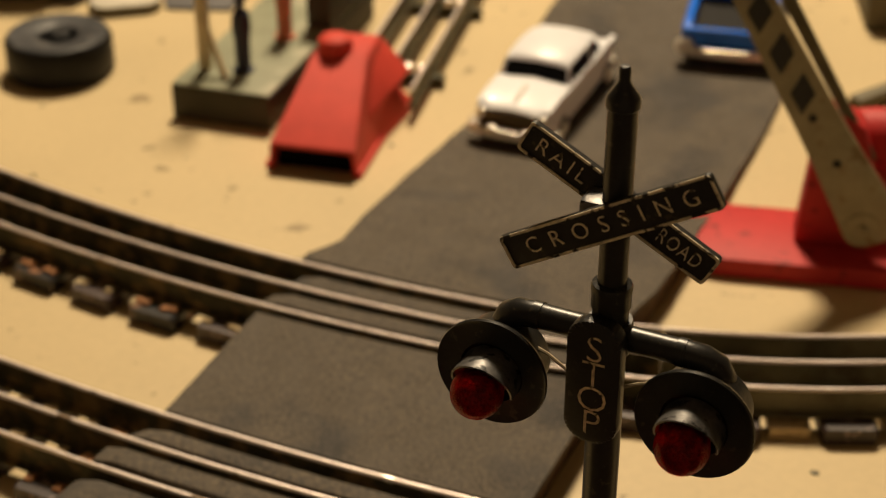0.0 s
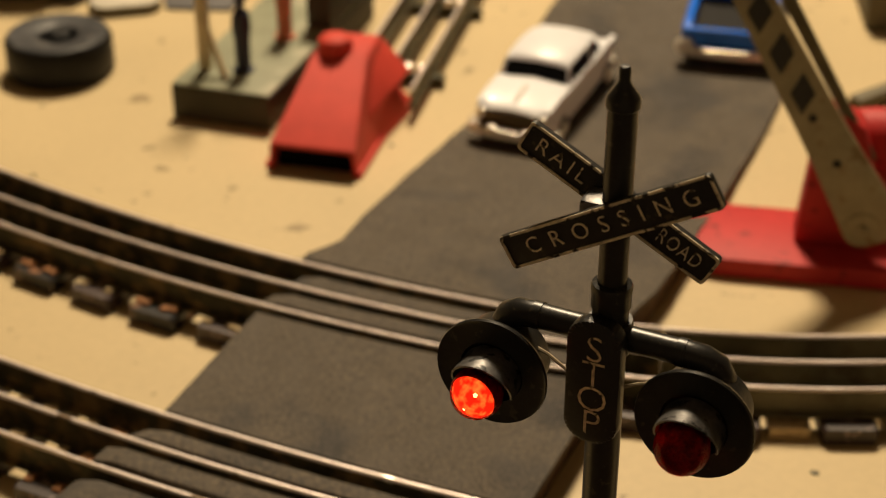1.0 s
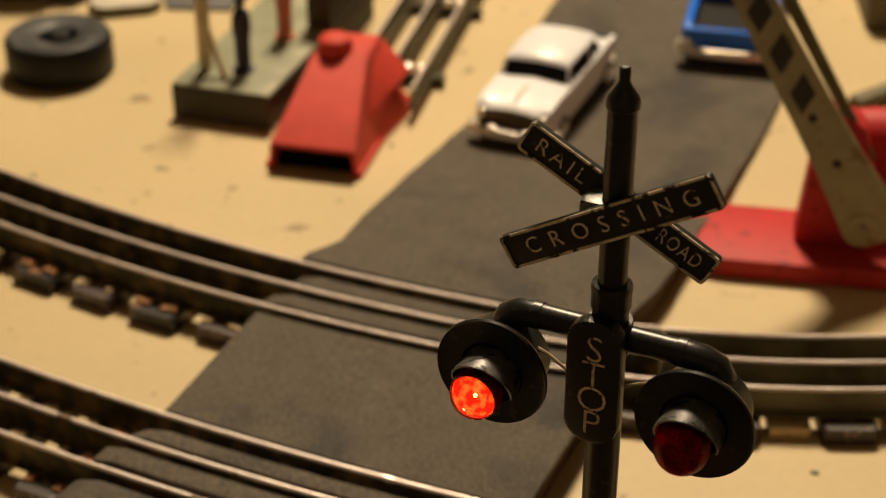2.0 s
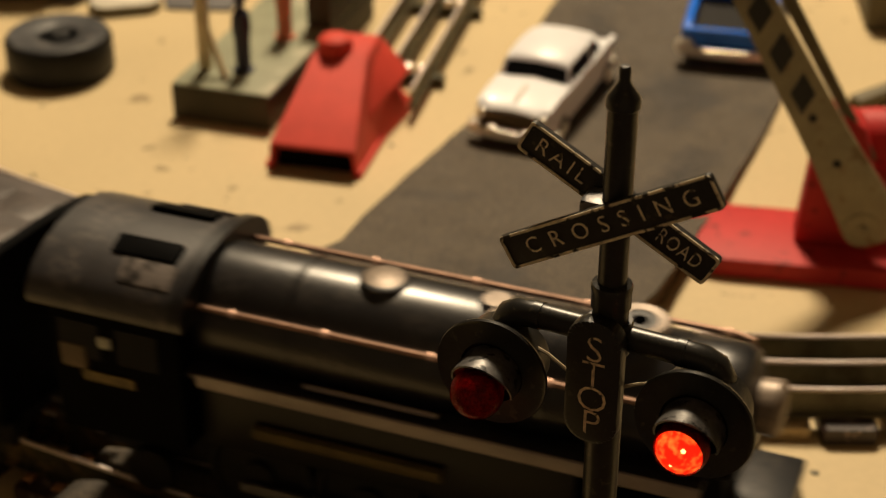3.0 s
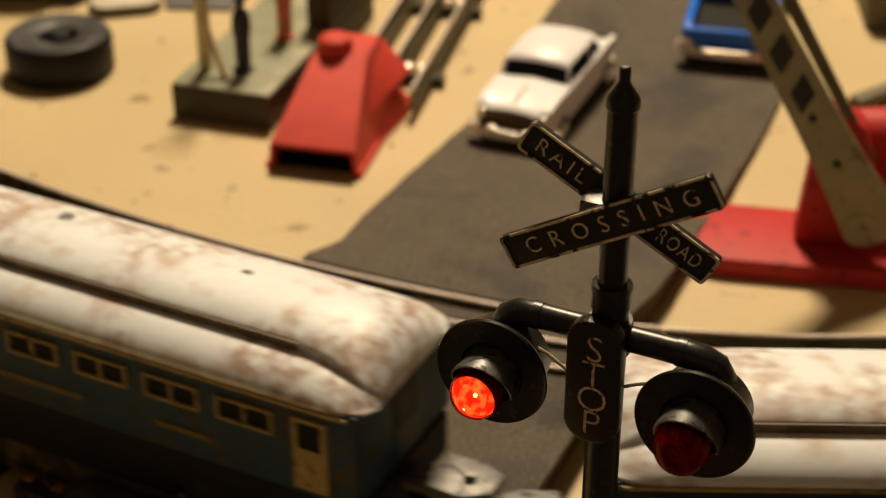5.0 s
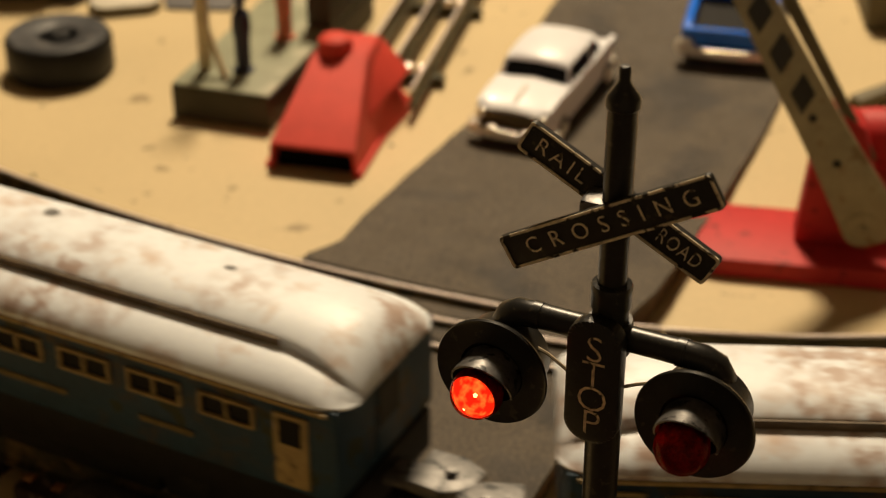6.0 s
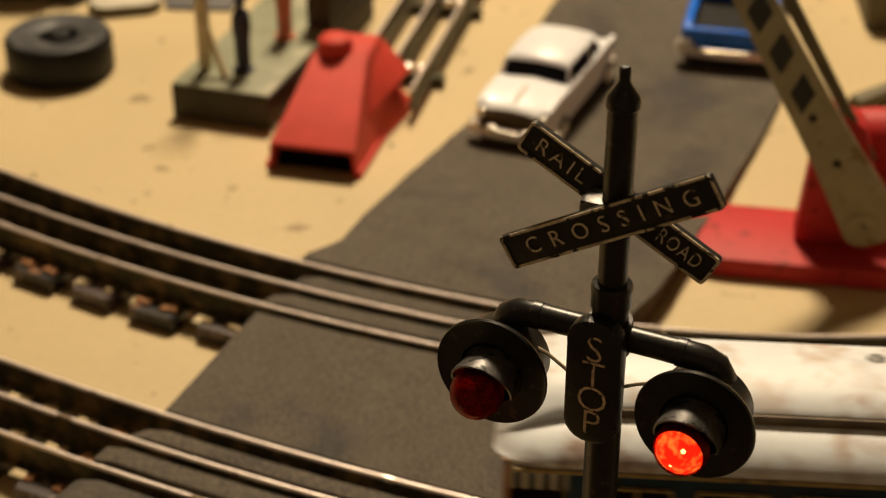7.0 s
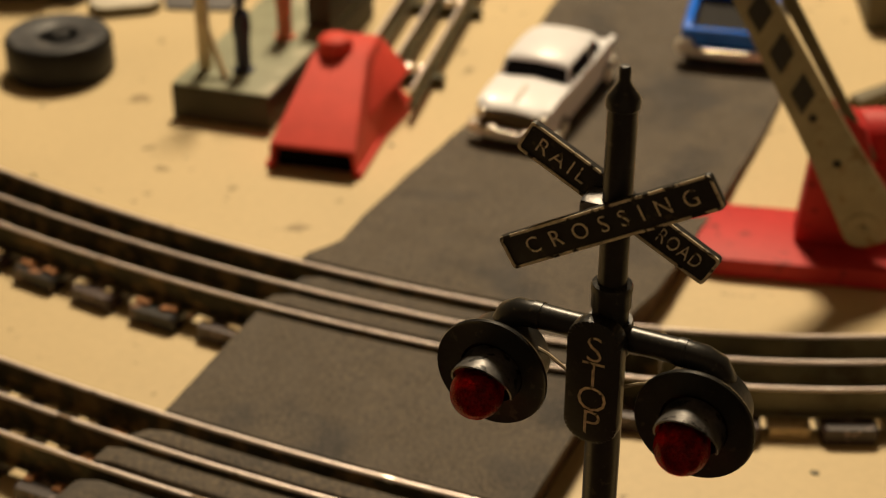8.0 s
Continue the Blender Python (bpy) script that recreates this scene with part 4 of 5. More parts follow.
def build_loco():
    lo = thing("steam_locomotive", Matrix.Identity(4), "black toy steam locomotive with copper handrails and pale domes", "toy locomotive")
    cz, r = 0.0845, 0.0198
    mx = Matrix.Rotation(radians(90), 4, "Y")
    part("boiler", lathe([(0, -0.066), (r, -0.066), (r, 0.082), (r * 0.985, 0.0825), (r * 0.985, 0.0845), (r, 0.085), (r, 0.098), (r * 0.93, 0.1010), (r * 0.6, 0.1035), (0, 0.1045)], 48, m=Matrix.Translation((0, 0, cz)) @ mx), M_LOCO, lo)
    for x in (-0.034, 0.046):
        part("boiler_band", lathe([(r, x - 0.0012), (r + 0.0005, x - 0.0010), (r + 0.0005, x + 0.0010), (r, x + 0.0012)], 48, m=Matrix.Translation((0, 0, cz)) @ mx), M_LOCO, lo)

    def dome(name, x, rad, hgt, ring):
        d = part(name, lathe([(rad * 1.5, -0.004), (rad * 1.15, -0.0006), (rad, 0.001), (rad, hgt * 0.7), (rad * 0.85, hgt), (rad * 0.3 if ring else 0.0, hgt), (rad * 0.3 if ring else 0.0, hgt * 0.5)], 28, m=Matrix.Translation((x, 0, cz + r - 0.0012))), M_LOCO, lo)
        part("dome_ring", lathe([(rad * 1.02, hgt * 0.55), (rad * 1.08, hgt * 0.8), (rad * 0.95, hgt * 1.08), (rad * 0.62, hgt * 1.04), (rad * 0.6, hgt * 0.7)] if ring else [(rad * 0.98, hgt * 0.7), (rad * 0.8, hgt * 1.04), (0, hgt * 1.08)], 28, m=Matrix.Translation((x, 0, cz + r - 0.0012))), M_PALE, d, "pale worn dome top")

    dome("sand_dome", -0.009, 0.0078, 0.0024, False)
    dome("bell_dome", 0.026, 0.0052, 0.0026, False)
    dome("smokestack", 0.068, 0.0085, 0.0052, True)
    part("whistle", lathe([(0.002, -0.003), (0.002, 0.003), (0.0035, 0.0035), (0.0035, 0.005), (0, 0.0055)], 14, m=Matrix.Translation((0.030, -0.009, cz + r - 0.0025))), M_PALE, lo, "pale whistle cap")
    for side in (-1, 1):
        y, z = side * 0.0192, (0.0945 if side < 0 else 0.0975)
        hr = part("handrail", tube([(-0.064, y, z), (0.0, y, z), (0.092, y, z), (0.098, y * 0.9, z)], 0.0010, 8), M_COPPER, lo, "tarnished copper handrail")
        for x in (-0.05, -0.02, 0.013, 0.048, 0.090):
            part("handrail_post", lathe([(0, -0.0020), (0.0018, 0), (0, 0.0020)], 10, m=Matrix.Translation((x, y, z))), M_COPPER, hr)
        rb = part("running_board", box(-0.064, 0.094, side * 0.0215 - 0.0045, side * 0.0215 + 0.0045, 0.0725, 0.0745, 0.0005), M_LOCO, lo, "glossy black running board")
        part("board_edge", box(-0.060, 0.094, side * 0.0262 - 0.0006, side * 0.0262 + 0.0006, 0.0705, 0.0750, 0.0004), M_EDGE, rb, "board edge in pale grey, its highlight painted in")
        # Tube added to carry a second, thinner highlight line.
        part("board_ledge", tube([(-0.026, side * 0.0222, 0.0765), (0.016, side * 0.0222, 0.0765)], 0.0009, 8), M_EDGE, rb, "thin grey tube added for a highlight above the board")
        part("steam_chest", box(0.060, 0.092, side * 0.0245 - 0.0075, side * 0.0245 + 0.0075, 0.0260, 0.0600, 0.0035), M_DULLBLACK, lo)
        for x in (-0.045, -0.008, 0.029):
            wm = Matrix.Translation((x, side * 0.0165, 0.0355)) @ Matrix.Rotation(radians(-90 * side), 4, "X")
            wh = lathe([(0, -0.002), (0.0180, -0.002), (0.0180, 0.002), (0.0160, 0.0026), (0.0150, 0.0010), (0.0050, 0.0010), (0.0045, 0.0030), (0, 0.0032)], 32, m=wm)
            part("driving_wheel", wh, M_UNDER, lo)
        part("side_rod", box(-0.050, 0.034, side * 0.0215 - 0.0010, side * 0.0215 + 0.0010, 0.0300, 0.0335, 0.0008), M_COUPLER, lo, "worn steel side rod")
        part("side_skirt", box(-0.062, 0.058, side * 0.0205 - 0.0015, side * 0.0205 + 0.0015, 0.0460, 0.0724, 0.001), M_DULLBLACK, lo)
        part("pipe", tube([(-0.043, side * 0.0232, 0.0562), (0.018, side * 0.0232, 0.0562)], 0.0024, 8), M_BRASS, lo, "dull brass pipe")
        # Two added patches stand for light showing at the cab windows.
        part("cab_shutter", box(-0.1050, -0.0960, side * 0.0288 - 0.0012, side * 0.0288 + 0.0012, 0.0700, 0.0785, 0.0010), M_LEDGE, lo, "brown patch added for light seen through the cab window")
        part("injector", box(-0.0915, -0.0870, side * 0.0288 - 0.0010, side * 0.0288 + 0.0010, 0.0790, 0.0830, 0.0008), M_GREENISH, lo, "small pale speck added for light on the cab side")
        part("number_bar", box(-0.098, -0.080, side * 0.0292 - 0.0003, side * 0.0292 + 0.0003, 0.0660, 0.0695), M_BRASS, lo, "dull gold bar on the cab side", smooth=False)
    # cab
    prof = [(0.0288, 0.046), (0.0288, 0.0925), (0.0270, 0.0965), (0.0180, 0.1030), (0.0, 0.1055)]
    prof = prof + [(-y, z) for y, z in prof[-2::-1]]
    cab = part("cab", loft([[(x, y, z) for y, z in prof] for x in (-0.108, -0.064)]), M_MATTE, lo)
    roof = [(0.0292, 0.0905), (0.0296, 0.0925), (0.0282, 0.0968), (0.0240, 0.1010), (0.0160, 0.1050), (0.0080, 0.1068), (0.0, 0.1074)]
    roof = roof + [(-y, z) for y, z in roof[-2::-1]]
    part("cab_roof", loft([[(x, y, z) for y, z in roof + [(-0.0270, 0.0905), (0.0270, 0.0905)]] for x in (-0.115, -0.062)]), M_DECK, cab, "grey-black cab roof with its sheen put into the colour")
    part("roof_rib", loft([[(x, y * 1.03, z + 0.0012) for y, z in roof + [(-0.0270, 0.0905), (0.0270, 0.0905)]] for x in (-0.066, -0.0615)]), M_LOCO, cab)
    for y in (-0.012, 0.012):
        own = box(-0.092, -0.070, -0.0036, 0.0036, -0.001, 0.0012, 0.0006)
        part("roof_hatch", moved(own, Matrix.Translation((0, y, 0.1062)) @ Matrix.Rotation(radians(-20 if y > 0 else 20), 4, "X")), M_MATTE, cab, "matte black roof hatch")
    for y, tilt in ((-0.0205, 36), (0.0205, -36)):
        own = box(-0.086, -0.068, -0.0042, 0.0042, -0.001, 0.0007, 0.0005)
        part("roof_patch", moved(own, Matrix.Translation((0, y, 0.1030)) @ Matrix.Rotation(radians(tilt), 4, "X")), M_PANEL, cab, "scuffed pale roof plate")
    for side in (-1, 1):
        for x in (-0.098, -0.078):
            part("pane", box(x - 0.007, x + 0.007, side * 0.0289 - 0.0004, side * 0.0289 + 0.0004, 0.0740, 0.0870), M_DARKGLASS, cab, "dark cab window", smooth=False)
    part("frame", box(-0.106, 0.098, -0.0115, 0.0115, 0.0270, 0.0700, 0.002), M_UNDER, lo)
    part("pilot_deck", box(0.090, 0.116, -0.0260, 0.0260, 0.0500, 0.0540, 0.001), M_LOCO, lo)
    part("cowcatcher", loft([[(0.100, -0.024, 0.051), (0.100, 0.024, 0.051), (0.100, 0.024, 0.021), (0.100, -0.024, 0.021)], [(0.114, -0.022, 0.051), (0.114, 0.022, 0.051), (0.128, 0.010, 0.021), (0.128, -0.010, 0.021)]]), M_LOCO, lo)
    part("headlight", lathe([(0, 0.100), (0.0075, 0.100), (0.0085, 0.1085), (0.0070, 0.1105), (0, 0.1115)], 24, m=Matrix.Translation((0, 0, cz + 0.004)) @ mx), M_PALE, lo, "pale headlight")
    for s in (-1, 1):
        for x in (-0.085, 0.100):
            wm = Matrix.Translation((x, s * 0.0165, 0.0255)) @ Matrix.Rotation(radians(-90 * s), 4, "X")
            part("pony_wheel", lathe([(0, -0.002), (0.008, -0.002), (0.008, 0.002), (0, 0.0018)], 20, m=wm), M_UNDER, lo)
    return lo


loco = build_loco()
tender = build_tender()
coaches = [build_coach("faded blue tin toy coach with stained silver roof"),
           build_coach("faded blue tin toy coach with stained silver roof, mid-train"),
           build_coach("blue tin toy observation coach with open rear platform", True)]
# vehicle, s of its middle at 4.5 s, half the distance between its trucks
TRAIN = [(coaches[0], 0.0170, 0.078), (coaches[1], -0.2760, 0.078), (coaches[2], -0.5640, 0.078), (tender, 0.2680, 0.040), (loco, 0.4690, 0.055)]
# how far the train has gone, against 4.5 s
RUN = [(0.0, -1.433), (1.0, -1.115), (2.0, -0.797), (3.0, -0.479), (3.5, -0.320), (4.0, -0.161), (4.5, 0.0), (5.0, 0.149), (5.5, 0.294), (6.0, 0.431), (6.5, 0.562), (7.0, 0.702), (7.5, 0.842), (8.0, 0.982)]


def run(t):
    for (ta, a), (tb, b) in zip(RUN, RUN[1:]):
        if t <= tb + 1e-9:
            return a + (b - a) * (t - ta) / (tb - ta)
    return RUN[-1][1]


# ---- things on the board behind the tracks ----
def build_bumper():
    """Red wedge-shaped end-of-line housing with a hollow front and a round button."""
    d = (Vector((-0.0208, 0.7417, 0)) - Vector((-0.0386, 0.6693, 0))).normalized()
    th = math.degrees(math.atan2(d.y, d.x)) - 90
    tb = thing("track_bumper", pose(-0.0602, 0.6745, 0.0, 0, 0, th), "red plastic toy track bumper with a hollow front opening", "track bumper")
    # outer shell open at the front: walls as a thick skin
    own = bmesh.new()
    def ring(y, wb, wt, zt, z0=0.0):
        return [(-wb, y, z0), (-wt, y, zt), (wt, y, zt), (wb, y, z0)]
    outer = [ring(0.0, 0.0215, 0.0205, 0.0135), ring(0.048, 0.0215, 0.0130, 0.0395), ring(0.074, 0.0200, 0.0120, 0.0400), ring(0.080, 0.0190, 0.0110, 0.0300)]
    inner = [ring(0.0, 0.0195, 0.0187, 0.0115), ring(0.052, 0.0195, 0.0110, 0.0380), ring(0.072, 0.0180, 0.0105, 0.0380)]
    loft(outer, own, caps=False, closed=False)
    loft(inner, own, caps=False, closed=False)
    own.verts.ensure_lookup_table()
    vo, vi = own.verts[0:4], own.verts[len(outer) * 4:len(outer) * 4 + 4]
    for k in range(3):
        own.faces.new((vo[k], vo[k + 1], vi[k + 1], vi[k]))
    last = [own.verts[(len(outer) - 1) * 4 + k] for k in range(4)]
    own.faces.new(last)
    lasti = [own.verts[len(outer) * 4 + (len(inner) - 1) * 4 + k] for k in range(4)]
    own.faces.new(lasti[::-1])
    bmesh.ops.recalc_face_normals(own, faces=own.faces[:])
    bmesh.ops.bevel(own, geom=[e for e in own.edges if e.is_manifold and e.calc_face_angle(0) > 0.3], offset=0.0008, segments=2, affect="EDGES")
    part("housing", own, M_RED, tb, smooth=True)
    part("button", lathe([(0.0084, 0.030), (0.0084, 0.0430), (0.0078, 0.0452), (0.0062, 0.0465), (0.0036, 0.0471), (0, 0.0473)], 32, m=Matrix.Translation((-0.004, 0.0535, 0))), M_RED, tb, "round red top button")
    # Black plate added to darken the hollow; the inside itself is red.
    part("inner_plate", box(-0.0186, 0.0186, 0.0060, 0.0080, 0.0, 0.0125, 0.0004), M_MATTE, tb, "black plate added for the dark of the hollow")
    for s in (-1, 1):
        own = loft([[(s * (x if x < 0.0170 else 0.0170 + (x - 0.0170) * k), y, min(z, 0.0125 + 0.48 * y)) for x, z in ((0.0110, 0.0365), (0.0240, 0.0235 - d), (0.0256, 0.0212 - d), (0.0252, 0.0200 - d), (0.0192, 0.0190 - d), (0.0208, 0.0100), (0.0268, 0.0045), (0.0276, 0.0030), (0.0276, 0.0), (0.0180, 0.0))] for y, d, k in ((0.034, 0.006, 0.30), (0.052, 0.002, 0.62), (0.078, 0.0, 1.0), (0.080, 0.001, 0.97))])
        part("side_flange", own, M_RED, tb, "flared red side")
        part("foot_strip", box(min(s * 0.0208, s * 0.0232), max(s * 0.0208, s * 0.0232), 0.001, 0.044, 0.0, 0.0035, 0.0006), M_RED, tb)
    return tb


build_bumper()


def build_platform():
    pf = thing("station_platform", pose(-0.1330, 0.7345, 0.0, 0, 0, -17.5), "grey-green toy platform with dark sides on the board", "platform")
    part("base", box(0.0, 0.0520, 0.0, 0.150, 0.0, 0.0175, 0.0012), M_PLATSIDE, pf, "dark olive platform base")
    part("deck", box(0.0006, 0.0514, 0.0006, 0.1494, 0.0176, 0.0186, 0.0004), M_PLATFORM, pf, "grey-green platform deck")
    part("post", box(0.0070, 0.0125, 0.018, 0.0230, 0.0187, 0.0900, 0.0006), M_POST, pf, "square cream post")
    part("brace", tube([(0.0125, 0.020, 0.0400), (0.0240, 0.012, 0.0192)], 0.0018, 8), M_POST, pf, "cream slanting brace")
    part("wall", box(0.0380, 0.0514, 0.085, 0.149, 0.0187, 0.0600, 0.001), M_PLATSIDE, pf, "dark olive rear wall")
    return pf


build_platform()


def build_figure(name, x, y, material, label, k=1.0):
    """A plain turned peg for a toy figure."""
    prof = [(0, 0), (0.0058, 0), (0.0058, 0.0012), (0.0040, 0.0016), (0.0042, 0.018), (0.0052, 0.026), (0.0046, 0.033), (0.0020, 0.036), (0.0022, 0.0375), (0.0034, 0.041), (0.0030, 0.0445), (0, 0.046)]
    ob = part(name, lathe([(r * k, z * k) for r, z in prof], 20), material, None)
    ob.matrix_world = pose(x, y, 0.0187)
    return tagged(ob, label, "toy figure")


build_figure("toy_figure", -0.0985, 0.7490, M_NAVY, "small navy blue peg figure standing on the platform", 0.92)
build_figure("toy_figure", -0.0815, 0.7900, M_ORANGE, "small orange-red peg figure standing on the platform", 0.95)


def build_roll():
    ob = thing("rubber_wheel", pose(-0.1990, 0.7905, 0.0), "thick black rubber ring lying flat on the board", "rubber ring")
    part("tyre", lathe([(0.0090, 0.0), (0.0262, 0.0), (0.0276, 0.002), (0.0276, 0.0180), (0.0262, 0.0205), (0.0246, 0.0210), (0.0130, 0.0204), (0.0096, 0.0192), (0.0090, 0.017), (0.0090, 0.0)], 56), M_TYRE, ob)
    part("face", lathe([(0.0256, 0.0208), (0.0247, 0.0214), (0.0134, 0.0208), (0.0112, 0.0200)], 56), M_TYRETOP, ob, "grey upper face")
    part("hub", lathe([(0.0, 0.0150), (0.0093, 0.0150)], 32), M_TYRE, ob)
    part("nut", prism([(0.0058 * math.cos(radians(60 * k + 12)), 0.0058 * math.sin(radians(60 * k + 12))) for k in range(6)], 0.0150, 0.0212, 0.0007, m=Matrix.Translation((0.0012, 0.0, 0.0))), M_TYRE, ob, "black hexagonal hub nut")
    return ob


build_roll()


def car_body(secs_half):
    """Mirror half sections (y, z) and skin them along x."""
    rows = []
    for x, half in secs_half:
        rows.append([(x, y, z) for y, z in half] + [(x, -y, z) for y, z in half[::-1]])
    return loft(rows)


def build_car():
    a, b = Vector((0.0375, 0.7000, 0)), Vector((0.0800, 0.8000, 0))
    th = math.degrees(math.atan2((a - b).y, (a - b).x))
    car = thing("toy_saloon_car", pose(0.0515, 0.7400, 0.0035, 0, 0, th), "white fifties toy saloon car parked on the road", "toy car")
    w = 0.0197
    lower = lambda wz, zt, hump=0.0: [(w * wz * 0.93, 0.005), (w * wz, 0.0085), (w * wz, zt - 0.001), (w * wz * 0.97, zt + 0.0020 + hump), (w * wz * 0.84, zt + 0.0028 + hump), (w * wz * 0.66, zt + 0.0028), (0.0001, zt + 0.0040)]
    bm = car_body([(-0.048, lower(0.84, 0.0155)), (-0.045, lower(0.94, 0.0172, 0.001)), (-0.036, lower(1.0, 0.0192, 0.001)), (-0.015, lower(1.0, 0.0198)), (0.014, lower(1.0, 0.0200)), (0.030, lower(0.99, 0.0196, 0.0006)), (0.042, lower(0.97, 0.0186, 0.0012)), (0.0475, lower(0.95, 0.0172, 0.0012)), (0.0495, lower(0.90, 0.0158))])
    part("body", bm, M_WHITECAR, car, "glossy white car body")
    cab = lambda wb, zt: [(w * 0.90, 0.0215), (w * wb, 0.0215 + (zt - 0.0215) * 0.85), (w * wb * 0.9, zt), (0.0001, zt + 0.0010)]
    part("glasshouse", car_body([(-0.030, cab(0.88, 0.0222)), (-0.021, cab(0.78, 0.0312)), (0.007, cab(0.78, 0.0318)), (0.0145, cab(0.78, 0.0312)), (0.0190, cab(0.88, 0.0222))]), M_DARKGLASS, car, "dark car windows")
    rf = lambda k, z: [(w * 0.76 * k, z - 0.0022), (w * 0.78 * k, z - 0.0004), (w * 0.62 * k, z + 0.0014), (0.0001, z + 0.0022)]
    part("roof", car_body([(-0.0300, rf(0.94, 0.0266)), (-0.0260, rf(1.02, 0.0298)), (-0.0190, rf(1.06, 0.0316)), (-0.002, rf(1.08, 0.0322)), (0.0128, rf(1.05, 0.0316)), (0.0155, rf(0.99, 0.0303))]), M_WHITECAR, car, "glossy white roof")
    for s in (-1, 1):
        part("pillar", tube([(0.0158, s * w * 0.80, 0.0302), (0.0192, s * w * 0.88, 0.0222)], 0.0009, 8), M_WHITECAR, car)
        part("pillar", tube([(-0.012, s * w * 0.81, 0.0318), (-0.012, s * w * 0.90, 0.0222)], 0.0008, 8), M_WHITECAR, car)
        part("tail_fin", box(-0.0485, -0.030, s * w * 0.9 - 0.0018, s * w * 0.9 + 0.0018, 0.0170, 0.0222, 0.0017), M_WHITECAR, car)
        part("headlight", lathe([(0, 0.0505), (0.0026, 0.0500), (0.0032, 0.0485), (0.0032, 0.045)], 18, m=Matrix.Translation((0, s * w * 0.76, 0.0158)) @ Matrix.Rotation(radians(90), 4, "Y")), M_CHROME, car, "round bright headlight")
        for x in (-0.034, 0.032):
            wm = Matrix.Translation((x, s * 0.0180, 0.0062)) @ Matrix.Rotation(radians(-90 * s), 4, "X")
            wh = part("wheel", lathe([(0, -0.002), (0.0062, -0.002), (0.0064, 0.0), (0.0062, 0.0022), (0.0040, 0.0024)], 24, m=wm), M_TYRE, car, "black toy tyre")
            part("hubcap", lathe([(0.0040, 0.0024), (0.0030, 0.0030), (0, 0.0033)], 20, m=wm), M_CHROME, wh, "bright hubcap")
    part("grille", box(0.0475, 0.0502, -0.0155, 0.0155, 0.0100, 0.0180, 0.0006), M_GRILLE, car, "dark brass grille")
    bp = tube([(0.0440, -0.0212, 0.0080), (0.0500, -0.0195, 0.0080), (0.0522, -0.0120, 0.0080), (0.0528, 0.0, 0.0080), (0.0522, 0.0120, 0.0080), (0.0500, 0.0195, 0.0080), (0.0440, 0.0212, 0.0080)], 0.0027, 10)
    for y in (-0.0085, 0.0085, -0.0165, 0.0165):
        lathe([(0, 0.0035), (0.0019, 0.003), (0.0023, 0), (0.0019, -0.003), (0, -0.0035)], 12, bp, m=Matrix.Translation((0.0528 if abs(y) < 0.01 else 0.0512, y, 0.0088)))
    part("front_bumper", bp, M_CHROME, car, "chromed front bumper")
    part("rear_bumper", tube([(-0.0440, -0.0205, 0.0085), (-0.0500, -0.0170, 0.0085), (-0.0510, 0.0, 0.0085), (-0.0500, 0.0170, 0.0085), (-0.0440, 0.0205, 0.0085)], 0.0018, 10), M_CHROME, car, "chromed rear bumper")
    part("bonnet_ornament", tube([(0.045, 0, 0.0236), (0.030, 0, 0.0250)], 0.0006, 6), M_CHROME, car)
    return car


build_car()


